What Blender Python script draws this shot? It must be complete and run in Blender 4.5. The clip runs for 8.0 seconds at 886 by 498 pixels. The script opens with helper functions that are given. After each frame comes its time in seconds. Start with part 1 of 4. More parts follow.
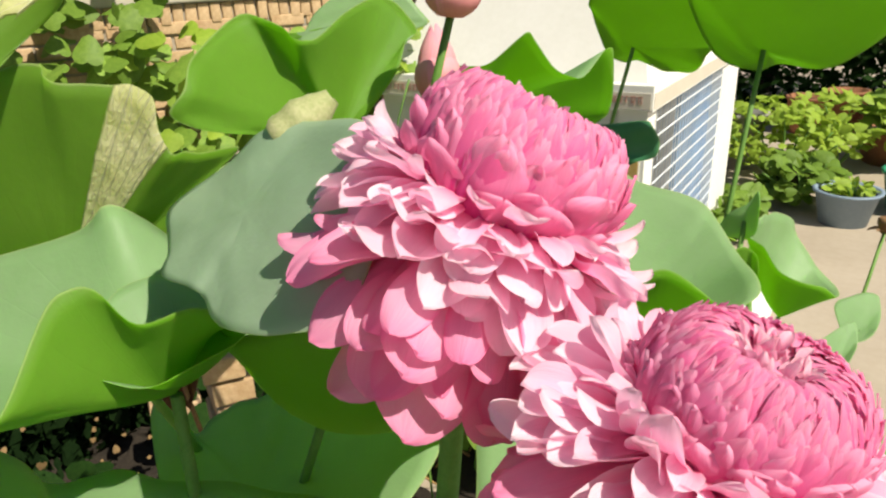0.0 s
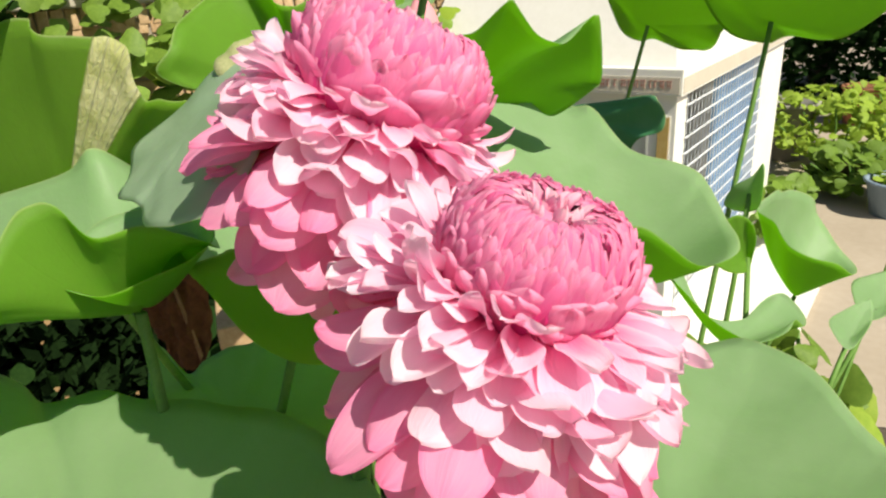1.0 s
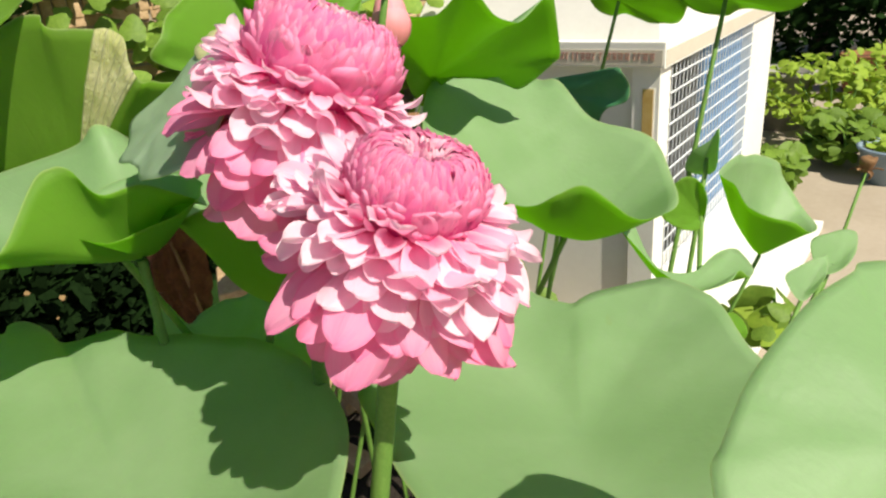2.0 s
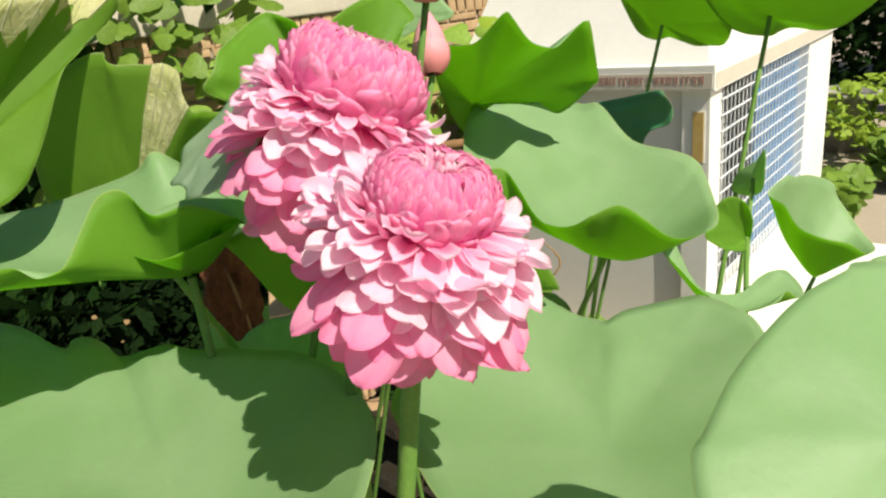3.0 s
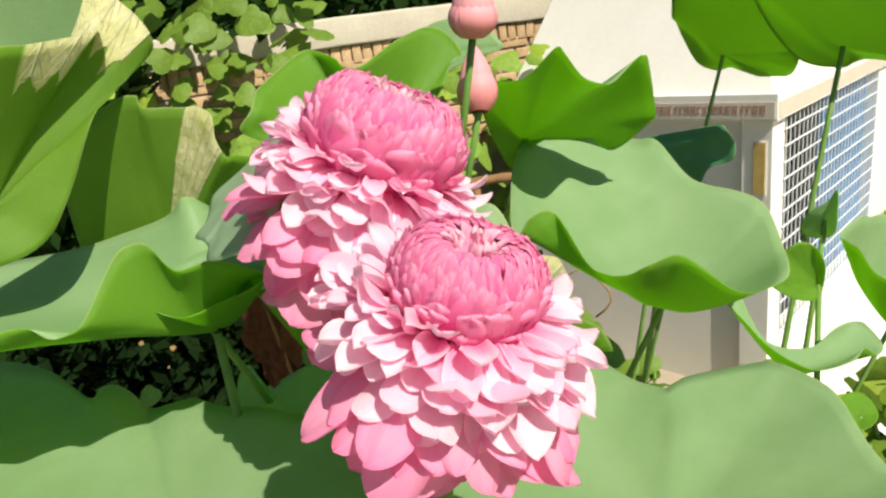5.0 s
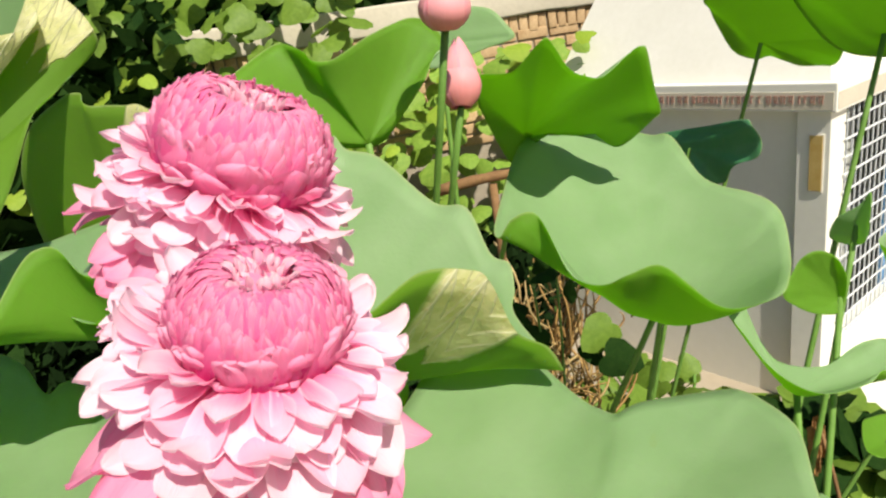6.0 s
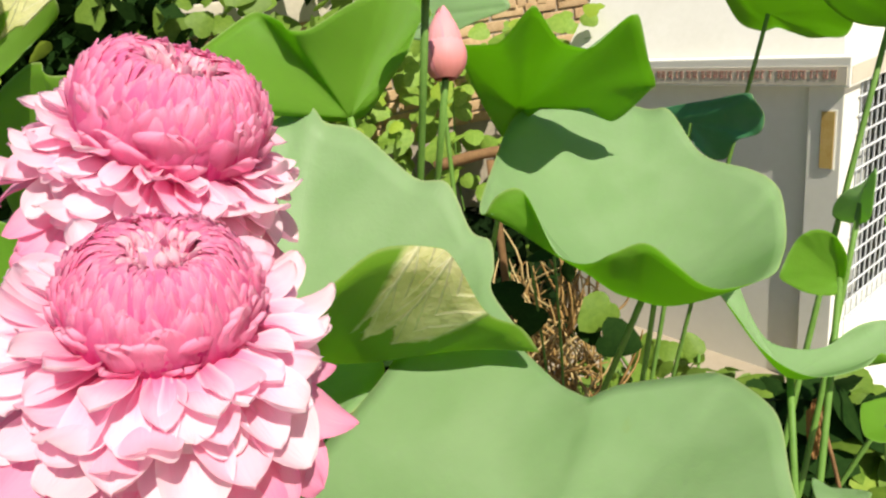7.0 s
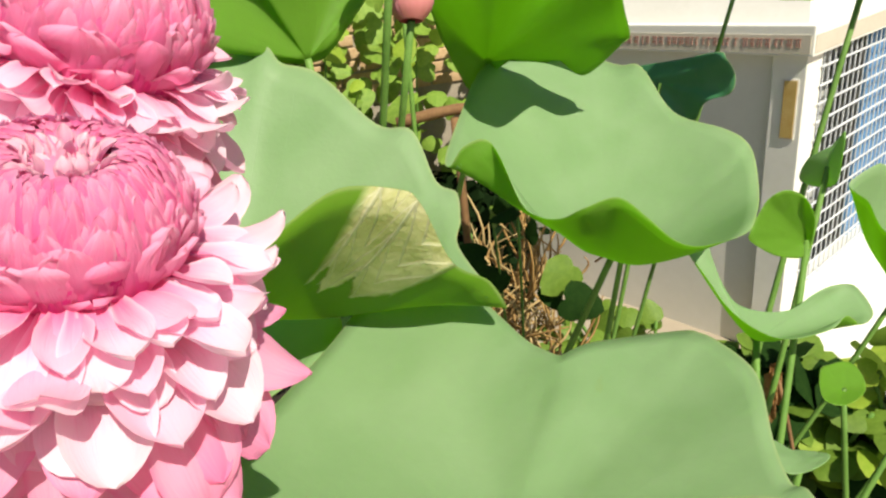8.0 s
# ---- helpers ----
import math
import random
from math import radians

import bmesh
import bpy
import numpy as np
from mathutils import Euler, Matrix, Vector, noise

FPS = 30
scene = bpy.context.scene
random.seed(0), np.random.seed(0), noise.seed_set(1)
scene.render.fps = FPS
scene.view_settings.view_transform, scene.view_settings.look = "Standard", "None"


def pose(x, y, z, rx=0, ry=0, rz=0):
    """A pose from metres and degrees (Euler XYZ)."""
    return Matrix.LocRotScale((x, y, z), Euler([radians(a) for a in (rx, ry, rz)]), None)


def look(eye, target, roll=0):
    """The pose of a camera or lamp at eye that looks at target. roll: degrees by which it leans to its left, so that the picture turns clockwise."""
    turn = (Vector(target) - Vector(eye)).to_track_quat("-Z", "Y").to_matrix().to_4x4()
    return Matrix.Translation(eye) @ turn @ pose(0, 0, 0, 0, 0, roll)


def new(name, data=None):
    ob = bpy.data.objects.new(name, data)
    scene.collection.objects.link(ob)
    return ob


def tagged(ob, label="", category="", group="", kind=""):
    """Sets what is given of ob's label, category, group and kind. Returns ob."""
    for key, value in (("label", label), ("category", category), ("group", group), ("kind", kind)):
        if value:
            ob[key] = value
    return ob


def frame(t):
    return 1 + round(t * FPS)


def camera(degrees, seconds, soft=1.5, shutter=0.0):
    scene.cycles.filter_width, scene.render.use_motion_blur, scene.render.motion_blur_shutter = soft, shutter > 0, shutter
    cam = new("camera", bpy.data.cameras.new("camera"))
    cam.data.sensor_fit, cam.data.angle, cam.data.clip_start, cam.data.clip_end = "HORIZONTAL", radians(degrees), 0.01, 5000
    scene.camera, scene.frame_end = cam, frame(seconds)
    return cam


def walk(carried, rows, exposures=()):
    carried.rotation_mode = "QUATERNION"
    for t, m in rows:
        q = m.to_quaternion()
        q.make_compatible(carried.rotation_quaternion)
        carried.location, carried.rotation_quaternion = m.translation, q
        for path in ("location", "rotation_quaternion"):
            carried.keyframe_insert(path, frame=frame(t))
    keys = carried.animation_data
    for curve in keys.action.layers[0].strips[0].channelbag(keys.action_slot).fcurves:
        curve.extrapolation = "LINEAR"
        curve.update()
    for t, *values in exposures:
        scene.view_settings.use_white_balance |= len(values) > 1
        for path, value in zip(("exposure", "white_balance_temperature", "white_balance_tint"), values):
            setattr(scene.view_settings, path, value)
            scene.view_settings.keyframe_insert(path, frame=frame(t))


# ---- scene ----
cam = camera(66.0, 8.0, soft=2.3)
# seconds, eye x y z, turn about x y z in degrees
PATH = [
    (0.0, 0.0006, 0.0008, 1.7009, 67.937, 2.166, 31.440),
    (0.5, 0.0344, -0.0088, 1.6874, 66.544, 3.499, 30.201),
    (1.0, 0.1258, 0.0033, 1.6542, 67.968, 3.379, 35.466),
    (1.5, 0.2079, -0.0486, 1.6711, 65.613, 4.141, 34.716),
    (3.0, 0.3036, -0.0732, 1.6632, 69.037, 6.734, 39.808),
    (3.5, 0.2916, -0.0705, 1.6728, 70.052, 6.740, 40.997),
    (4.0, 0.2613, -0.0584, 1.6789, 70.999, 7.029, 41.859),
    (5.5, 0.2594, 0.0586, 1.6770, 71.368, 7.372, 46.373),
    (6.0, 0.3259, 0.1462, 1.6661, 71.068, 7.829, 49.698),
    (6.5, 0.3462, 0.1821, 1.6606, 70.403, 8.001, 51.139),
    (7.0, 0.3339, 0.2020, 1.6476, 69.358, 7.953, 50.820),
    (7.5, 0.3202, 0.2199, 1.6367, 67.541, 7.284, 50.154),
    (8.0, 0.2925, 0.2221, 1.6076, 66.350, 5.807, 47.970),
]
walk(cam, [(t, pose(x, y, z, rx, ry, rz)) for t, x, y, z, rx, ry, rz in PATH])

# ---- light ----
SUN = Vector((0.82, -0.15, 1.0)).normalized()
world = bpy.data.worlds.new("sky")
scene.world = world
world.use_nodes = True
sky = world.node_tree.nodes.new("ShaderNodeTexSky")
sky.sky_type, sky.sun_disc = "NISHITA", False
sky.sun_elevation = math.asin(SUN.z)
sky.sun_rotation = math.atan2(SUN.x, SUN.y)
world.node_tree.links.new(sky.outputs[0], world.node_tree.nodes["Background"].inputs[0])
world.node_tree.nodes["Background"].inputs[1].default_value = 0.056
sun = new("sun", bpy.data.lights.new("sun", "SUN"))
sun.data.energy, sun.data.angle, sun.data.color = 5.0, radians(0.53), (1.0, 0.93, 0.79)
sun.matrix_world = look(SUN * 20, (0, 0, 0))
scene.view_settings.exposure = 0.47


# ---- materials ----
class Mat:
    """A node material with a Principled shader and short ways to add nodes."""

    def __init__(self, name, rough=0.6, spec=0.4):
        self.m = bpy.data.materials.new(name)
        self.m.use_nodes = True
        self.t = self.m.node_tree
        self.b = self.t.nodes["Principled BSDF"]
        self.b.inputs["Roughness"].default_value = rough
        self.b.inputs["Specular IOR Level"].default_value = spec
        self.tex = self.t.nodes.new("ShaderNodeTexCoord")

    def node(self, kind, **inputs):
        n = self.t.nodes.new(kind)
        for k, v in inputs.items():
            key = k.replace("_", " ")
            self.put(n.inputs[int(k[1:])] if k[0] == "i" and k[1:].isdigit() else n.inputs[key], v)
        return n

    def put(self, socket, v):
        if isinstance(v, bpy.types.NodeSocket):
            self.t.links.new(v, socket)
        else:
            socket.default_value = v

    def noise(self, scale, detail=4.0, rough=0.55, space="Object", warp=0.0):
        n = self.node("ShaderNodeTexNoise", Vector=self.tex.outputs[space], Scale=scale, Detail=detail, Roughness=rough, Distortion=warp)
        return n.outputs["Fac"]

    def ramp(self, fac, *stops):
        n = self.node("ShaderNodeValToRGB", Fac=fac)
        e = n.color_ramp.elements
        while len(e) < len(stops):
            e.new(0.5)
        for el, (pos, col) in zip(e, stops):
            el.position, el.color = pos, (*col, 1)
        return n.outputs["Color"]

    def math(self, op, a, b=0.0, c=0.0):
        n = self.node("ShaderNodeMath", i0=a, i1=b, i2=c)
        n.operation = op
        return n.outputs[0]

    def mix(self, fac, a, b, blend="MIX"):
        n = self.t.nodes.new("ShaderNodeMix")
        n.data_type, n.blend_type = "RGBA", blend
        self.put(n.inputs[0], fac)
        for s, v in ((n.inputs[6], a), (n.inputs[7], b)):
            self.put(s, (*v, 1) if isinstance(v, tuple) else v)
        return n.outputs[2]

    def color(self, v):
        self.put(self.b.inputs["Base Color"], (*v, 1) if isinstance(v, tuple) else v)

    def bump(self, height, dist, strength=1.0):
        n = self.node("ShaderNodeBump", Height=height, Distance=dist, Strength=strength)
        self.t.links.new(n.outputs[0], self.b.inputs["Normal"])
        return n.outputs[0]

    def thin(self, amount, color, normal=None):
        """Let part of the light through, as a petal or a leaf does."""
        tr = self.node("ShaderNodeBsdfTranslucent")
        self.put(tr.inputs["Color"], (*color, 1) if isinstance(color, tuple) else color)
        if normal is not None:
            self.put(tr.inputs["Normal"], normal)
        mx = self.node("ShaderNodeMixShader", Fac=amount)
        self.t.links.new(self.b.outputs[0], mx.inputs[1])
        self.t.links.new(tr.outputs[0], mx.inputs[2])
        self.t.links.new(mx.outputs[0], self.t.nodes["Material Output"].inputs["Surface"])

    def random(self):
        return self.node("ShaderNodeObjectInfo").outputs["Random"]


def leaf_material(name, low, high, vein, through_amount, through_color, rough, dry=None, veins=1.0):
    """dry: from, to round the rim and how far from the stalk a dead patch begins, all 0 to 1."""
    m = Mat(name, rough, 0.35)
    uv = m.node("ShaderNodeUVMap")
    sep = m.node("ShaderNodeSeparateXYZ", i0=uv.outputs[0])
    fr = m.math("FRACT", m.math("MULTIPLY", sep.outputs[0], 22.0))
    off = m.math("ABSOLUTE", m.math("SUBTRACT", fr, 0.5))
    wide = m.math("MULTIPLY", off, m.math("ADD", sep.outputs[1], 0.05))
    line = m.ramp(wide, (0.0, (veins,) * 3), (0.022, (0, 0, 0)))
    n1, n2 = m.noise(9.0, 5.0), m.noise(90.0, 3.0)
    col = m.mix(m.math("ADD", m.math("MULTIPLY", n1, 0.8), m.math("MULTIPLY", n2, 0.2)), low, high)
    col = m.mix(m.math("MULTIPLY", line, 0.06), col, vein)
    stain = m.ramp(m.noise(14.0, 6.0, 0.7, warp=0.4), (0.66, (0, 0, 0)), (0.74, (1, 1, 1)))
    col = m.mix(m.math("MULTIPLY", stain, 0.25), col, (0.30, 0.32, 0.10))
    # Pale sheen painted into the leaf colour as soft noise patches.
    painted_sheen = m.ramp(m.noise(5.0, 4.0, 0.55, warp=0.3), (0.46, (0, 0, 0)), (0.70, (1, 1, 1)))
    col = m.mix(m.math("MULTIPLY", painted_sheen, 0.30), col, vein)
    rim = m.ramp(sep.outputs[1], (0.990, (0, 0, 0)), (0.997, (1, 1, 1)))
    col = m.mix(m.math("MULTIPLY", rim, 0.55), col, (0.50, 0.55, 0.26))
    h = m.math("ADD", m.math("MULTIPLY", line, -0.06), m.math("MULTIPLY", n2, 0.25))
    h = m.math("ADD", h, m.math("MULTIPLY", m.noise(26.0, 4.0), 0.8))
    amount = through_amount
    if dry:
        mid, half = (dry[0] + dry[1]) / 2, (dry[1] - dry[0]) / 2
        wob = m.math("MULTIPLY", m.math("SUBTRACT", m.noise(16.0, 5.0, 0.65), 0.5), 0.10)
        chev = m.math("ADD", m.math("MULTIPLY", sep.outputs[1], 11.0), m.math("MULTIPLY", off, 3.2))
        tooth = m.math("FRACT", m.math("ADD", chev, m.math("MULTIPLY", wob, 6.0)))
        side = m.math("SUBTRACT", half, m.math("ABSOLUTE", m.math("SUBTRACT", m.math("ADD", sep.outputs[0], m.math("MULTIPLY", wob, 0.12)), mid)))
        reach = m.math("SUBTRACT", m.math("ADD", sep.outputs[1], m.math("ADD", m.math("MULTIPLY", wob, 2.5), m.math("MULTIPLY", off, 0.22))), dry[2])
        patch = m.ramp(m.math("MINIMUM", m.math("MULTIPLY", side, 3.0), reach), (0.0, (0, 0, 0)), (0.02, (1, 1, 1)))
        folds = m.noise(60.0, 5.0, 0.6, warp=0.2)
        ridge = m.math("MAXIMUM", m.ramp(tooth, (0.0, (1, 1, 1)), (0.16, (0, 0, 0))), m.ramp(off, (0.0, (1, 1, 1)), (0.06, (0, 0, 0))))
        blot = m.ramp(m.noise(22.0, 4.0, 0.6), (0.36, (0, 0, 0)), (0.62, (1, 1, 1)))
        tan = m.mix(blot, (0.62, 0.64, 0.27), (0.82, 0.80, 0.48))
        tan = m.mix(m.math("MULTIPLY", ridge, 0.7), tan, (0.93, 0.91, 0.70))
        col = m.mix(patch, col, tan)
        h = m.math("ADD", h, m.math("MULTIPLY", m.math("MULTIPLY", m.math("ADD", m.math("MULTIPLY", folds, 1.6), m.math("MULTIPLY", ridge, 0.7)), patch), 2.0))
    m.color(col)
    nrm = m.bump(h, 0.0022, 0.7)
    glow = m.mix(0.85, col, through_color)
    if dry:
        glow = m.mix(patch, glow, tan)
    m.thin(amount, glow, nrm)
    return m.m


TOP = dict(low=(0.222, 0.355, 0.162), high=(0.345, 0.49, 0.252), vein=(0.46, 0.60, 0.36), through_amount=0.46, through_color=(0.45, 0.90, 0.03), rough=0.50)
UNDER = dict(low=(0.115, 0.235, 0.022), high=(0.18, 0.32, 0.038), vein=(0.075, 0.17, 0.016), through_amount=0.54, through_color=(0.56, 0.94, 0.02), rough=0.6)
LEAF_TOP = leaf_material("leaf_top", **TOP)
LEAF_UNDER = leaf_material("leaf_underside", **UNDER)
# Lit copy of the leaf top: sunlight and sky brightness put into its colour.
LEAF_LIT = leaf_material("leaf_top_lit", low=(0.25, 0.36, 0.22), high=(0.38, 0.49, 0.35), vein=(0.40, 0.51, 0.37), through_amount=0.30, through_color=(0.46, 0.86, 0.10), rough=0.42, veins=0.0)
LEAF_SMOOTH = leaf_material("leaf_top_smooth", veins=0.0, **TOP)
# Shaded copy of the leaf: shadow on the folded leaf put into its colour.
LEAF_SHADED = leaf_material("leaf_shaded_copy", low=(0.045, 0.19, 0.075), high=(0.075, 0.26, 0.11), vein=(0.16, 0.34, 0.19), through_amount=0.14, through_color=(0.10, 0.40, 0.08), rough=0.45)


def simple(name, a, b, scale, rough=0.7, bump=0.0, fine=8.0, spec=0.3, through_amount=0.0, metal=0.0):
    m = Mat(name, rough, spec)
    n = m.noise(scale, 6.0, 0.6)
    n2 = m.noise(scale * fine, 4.0)
    fac = m.math("ADD", m.math("MULTIPLY", n, 0.65), m.math("MULTIPLY", n2, 0.35))
    fac = m.ramp(fac, (0.3, (0, 0, 0)), (0.7, (1, 1, 1)))
    rnd = m.random()
    col = m.mix(fac, a, b)
    col = m.mix(m.math("MULTIPLY", rnd, 0.3), col, tuple(c * 0.55 for c in a))
    m.color(col)
    m.b.inputs["Metallic"].default_value = metal
    nrm = m.bump(n2, bump, 0.8) if bump else None
    if through_amount:
        m.thin(through_amount, m.mix(0.5, col, b), nrm)
    return m.m


def petal_material(name, base, pale, tip, amount=0.4, island=False):
    """base, pale and tip: colours at the foot, over the middle and along the outer margin."""
    m = Mat(name, 0.5, 0.25)
    uv = m.node("ShaderNodeUVMap")
    sep = m.node("ShaderNodeSeparateXYZ", i0=uv.outputs[0])
    streak = m.node("ShaderNodeTexNoise", Vector=m.node("ShaderNodeMapping", Vector=uv.outputs[0], Scale=(34.0, 2.0, 1.0)).outputs[0], Scale=1.0, Detail=3.0).outputs["Fac"]
    along = m.math("ADD", sep.outputs[1], m.math("MULTIPLY", m.math("SUBTRACT", streak, 0.5), 0.30))
    side = m.math("ABSOLUTE", m.math("SUBTRACT", sep.outputs[0], 0.5))
    col = m.ramp(along, (0.05, base), (0.42, tuple(0.4 * a + 0.6 * b for a, b in zip(base, pale))), (0.70, pale))
    rim = m.math("MAXIMUM", m.math("MULTIPLY", m.math("SUBTRACT", along, 0.80), 4.0), m.math("MULTIPLY", m.math("SUBTRACT", side, 0.40), 8.0))
    col = m.mix(m.ramp(rim, (0.0, (0, 0, 0)), (1.0, (1, 1, 1))), col, tip)
    vary = m.node("ShaderNodeNewGeometry").outputs["Random Per Island"] if island else m.random()
    col = m.mix(m.math("MULTIPLY", m.math("MULTIPLY", vary, vary), 0.55 if island else 0.30), col, base)
    if island:
        col = m.mix(m.ramp(vary, (0.0, (0.5, 0.5, 0.5)), (0.35, (0, 0, 0))), col, pale)
    m.color(col)
    nrm = m.bump(streak, 0.0006, 0.6)
    m.thin(amount, m.mix(0.4, col, (0.98, 0.26, 0.56)), nrm)
    return m.m


PETAL_OUT = petal_material("petal_outer", (0.90, 0.10, 0.36), (0.96, 0.50, 0.67), (0.94, 0.30, 0.52), 0.52)
PETAL_MID = petal_material("petal_middle", (0.93, 0.15, 0.43), (0.97, 0.78, 0.86), (0.98, 0.87, 0.91), 0.50)
PETAL_CORE = petal_material("petal_core", (0.80, 0.16, 0.38), (0.95, 0.66, 0.74), (0.95, 0.82, 0.80))
PETAL_IN = petal_material("petal_inner", (0.74, 0.06, 0.30), (0.92, 0.36, 0.56), (0.94, 0.43, 0.62))
PETAL_CUP = petal_material("petal_cup", (0.84, 0.07, 0.35), (0.94, 0.35, 0.57), (0.96, 0.56, 0.72), 0.48)
PETAL_FRILL = petal_material("petal_frill", (0.84, 0.06, 0.35), (0.93, 0.32, 0.55), (0.97, 0.62, 0.76), 0.52, True)
STALK = simple("stalk_green", (0.09, 0.20, 0.03), (0.17, 0.31, 0.06), 30.0, 0.55, 0.0008)
WHITE = simple("white_paint", (0.78, 0.76, 0.68), (0.85, 0.83, 0.76), 3.0, 0.6, 0.001)
GREY_WALL = simple("grey_plaster", (0.80, 0.78, 0.70), (0.87, 0.85, 0.78), 2.5, 0.7, 0.001)
ROOF = simple("roof_tile", (0.76, 0.74, 0.66), (0.84, 0.82, 0.75), 4.0, 0.45, 0.0008)
PAPER = simple("fascia_print", (0.58, 0.52, 0.42), (0.68, 0.62, 0.50), 6.0, 0.6)
MAROON = simple("maroon_lettering", (0.42, 0.22, 0.17), (0.50, 0.29, 0.23), 20.0, 0.6)
GOLD = simple("ochre_print", (0.50, 0.32, 0.08), (0.62, 0.46, 0.18), 18.0, 0.5)
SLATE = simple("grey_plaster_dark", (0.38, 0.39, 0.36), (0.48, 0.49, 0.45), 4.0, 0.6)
IRON = simple("grille_paint", (0.62, 0.65, 0.68), (0.74, 0.76, 0.78), 12.0, 0.45)
BLUE = simple("blue_door", (0.07, 0.22, 0.46), (0.12, 0.31, 0.57), 5.0, 0.5)
BRICK = simple("brick", (0.38, 0.23, 0.11), (0.62, 0.45, 0.27), 9.0, 0.85, 0.003)
MORTAR = simple("mortar", (0.26, 0.22, 0.17), (0.38, 0.33, 0.26), 10.0, 0.9, 0.004)
CONCRETE = simple("coping_concrete", (0.50, 0.45, 0.36), (0.62, 0.57, 0.46), 5.0, 0.85, 0.003)
PAVING = simple("paving_concrete", (0.36, 0.30, 0.22), (0.46, 0.39, 0.30), 1.5, 0.85, 0.002, 12.0)
# Soil taken almost to black, so the shade under the leaves is in its colour.
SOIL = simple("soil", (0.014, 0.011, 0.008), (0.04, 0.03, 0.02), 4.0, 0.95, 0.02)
POT_BLUE = simple("blue_plastic", (0.20, 0.27, 0.34), (0.27, 0.34, 0.42), 5.0, 0.5)
POT_GREEN = simple("green_plastic", (0.02, 0.24, 0.12), (0.04, 0.32, 0.17), 5.0, 0.45)
POT_GREY = simple("cement_pot", (0.24, 0.23, 0.20), (0.36, 0.35, 0.31), 6.0, 0.85, 0.002)
POT_CLAY = simple("terracotta", (0.26, 0.11, 0.05), (0.38, 0.18, 0.09), 6.0, 0.85, 0.002)
HERB = simple("shrub_leaf", (0.10, 0.20, 0.02), (0.24, 0.36, 0.05), 6.0, 0.55, through_amount=0.35)
# Very dark leaf colour with the shade of undergrowth and trees put into it.
HERB_SHADED = simple("shade_painted_leaf", (0.008, 0.030, 0.005), (0.026, 0.062, 0.010), 6.0, 0.8, spec=0.08, through_amount=0.2)
# Almost black leaves: the hollow's shade is put into this colour.
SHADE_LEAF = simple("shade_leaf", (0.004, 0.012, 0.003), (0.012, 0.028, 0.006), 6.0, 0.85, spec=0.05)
VINE = simple("vine_leaf", (0.14, 0.28, 0.03), (0.34, 0.48, 0.08), 5.0, 0.6, through_amount=0.3)
LIME = simple("lime_leaf", (0.22, 0.38, 0.03), (0.44, 0.55, 0.07), 5.0, 0.6, through_amount=0.4)
DRY = simple("dry_brown", (0.14, 0.07, 0.03), (0.28, 0.16, 0.07), 30.0, 0.8, 0.001)
WATER = simple("dark_water", (0.015, 0.02, 0.012), (0.03, 0.035, 0.02), 3.0, 0.08, spec=0.5)
PETAL_BUD = petal_material("petal_bud", (0.72, 0.26, 0.24), (0.88, 0.42, 0.46), (0.90, 0.36, 0.46), 0.25)
CURL = simple("dried_leaf_edge", (0.34, 0.40, 0.14), (0.66, 0.62, 0.36), 40.0, 0.7, 0.001, through_amount=0.3)
STRAW = simple("straw", (0.26, 0.14, 0.04), (0.46, 0.30, 0.11), 9.0, 0.8)
STRAW_PALE = simple("pale_straw", (0.44, 0.30, 0.12), (0.60, 0.46, 0.22), 9.0, 0.8)
WITHERED = simple("withered_brown", (0.22, 0.10, 0.03), (0.48, 0.27, 0.10), 14.0, 0.85, 0.002, through_amount=0.2)
# Darker copy of the withered brown, with the hanging leaf's shade in its colour.
WITHERED_SHADED = simple("withered_shaded", (0.05, 0.018, 0.006), (0.15, 0.06, 0.02), 14.0, 0.85, 0.002, through_amount=0.15)
DEAD_PALE = simple("dead_leaf_pale", (0.15, 0.085, 0.03), (0.30, 0.20, 0.09), 20.0, 0.85, 0.001)
BARK = simple("bark", (0.05, 0.04, 0.03), (0.12, 0.10, 0.07), 7.0, 0.9, 0.004)


# ---- mesh helpers ----
def mesh_of(name, bm, *mats, smooth=True):
    me = bpy.data.meshes.new(name)
    bm.to_mesh(me)
    bm.free()
    for mt in mats:
        me.materials.append(mt)
    if smooth:
        for p in me.polygons:
            p.use_smooth = True
    return me


def part(name, bm, material, parent, label="", smooth=True):
    mats = material if isinstance(material, tuple) else (material,)
    ob = new(name, mesh_of(name, bm, *mats, smooth=smooth) if isinstance(bm, bmesh.types.BMesh) else bm)
    ob.parent = parent
    if label:
        ob["label"] = label
    return ob


def thing(name, label, category, group="", kind="", at=(0, 0, 0)):
    ob = new(name)
    ob.location = at
    ob.empty_display_size = 0.05
    return tagged(ob, label, category, group, kind)


def add_box(bm, a, b, bevel=0.0):
    vs = bmesh.ops.create_cube(bm, size=1.0)["verts"]
    c, s = [(p + q) / 2 for p, q in zip(a, b)], [abs(q - p) for p, q in zip(a, b)]
    for v in vs:
        v.co = Vector([c[i] + v.co[i] * s[i] for i in range(3)])
    if bevel:
        es = list({e for v in vs for e in v.link_edges})
        bmesh.ops.bevel(bm, geom=es, offset=bevel, segments=2, affect="EDGES", profile=0.7)


def box(a, b, bevel=0.0):
    bm = bmesh.new()
    add_box(bm, a, b, bevel)
    return bm


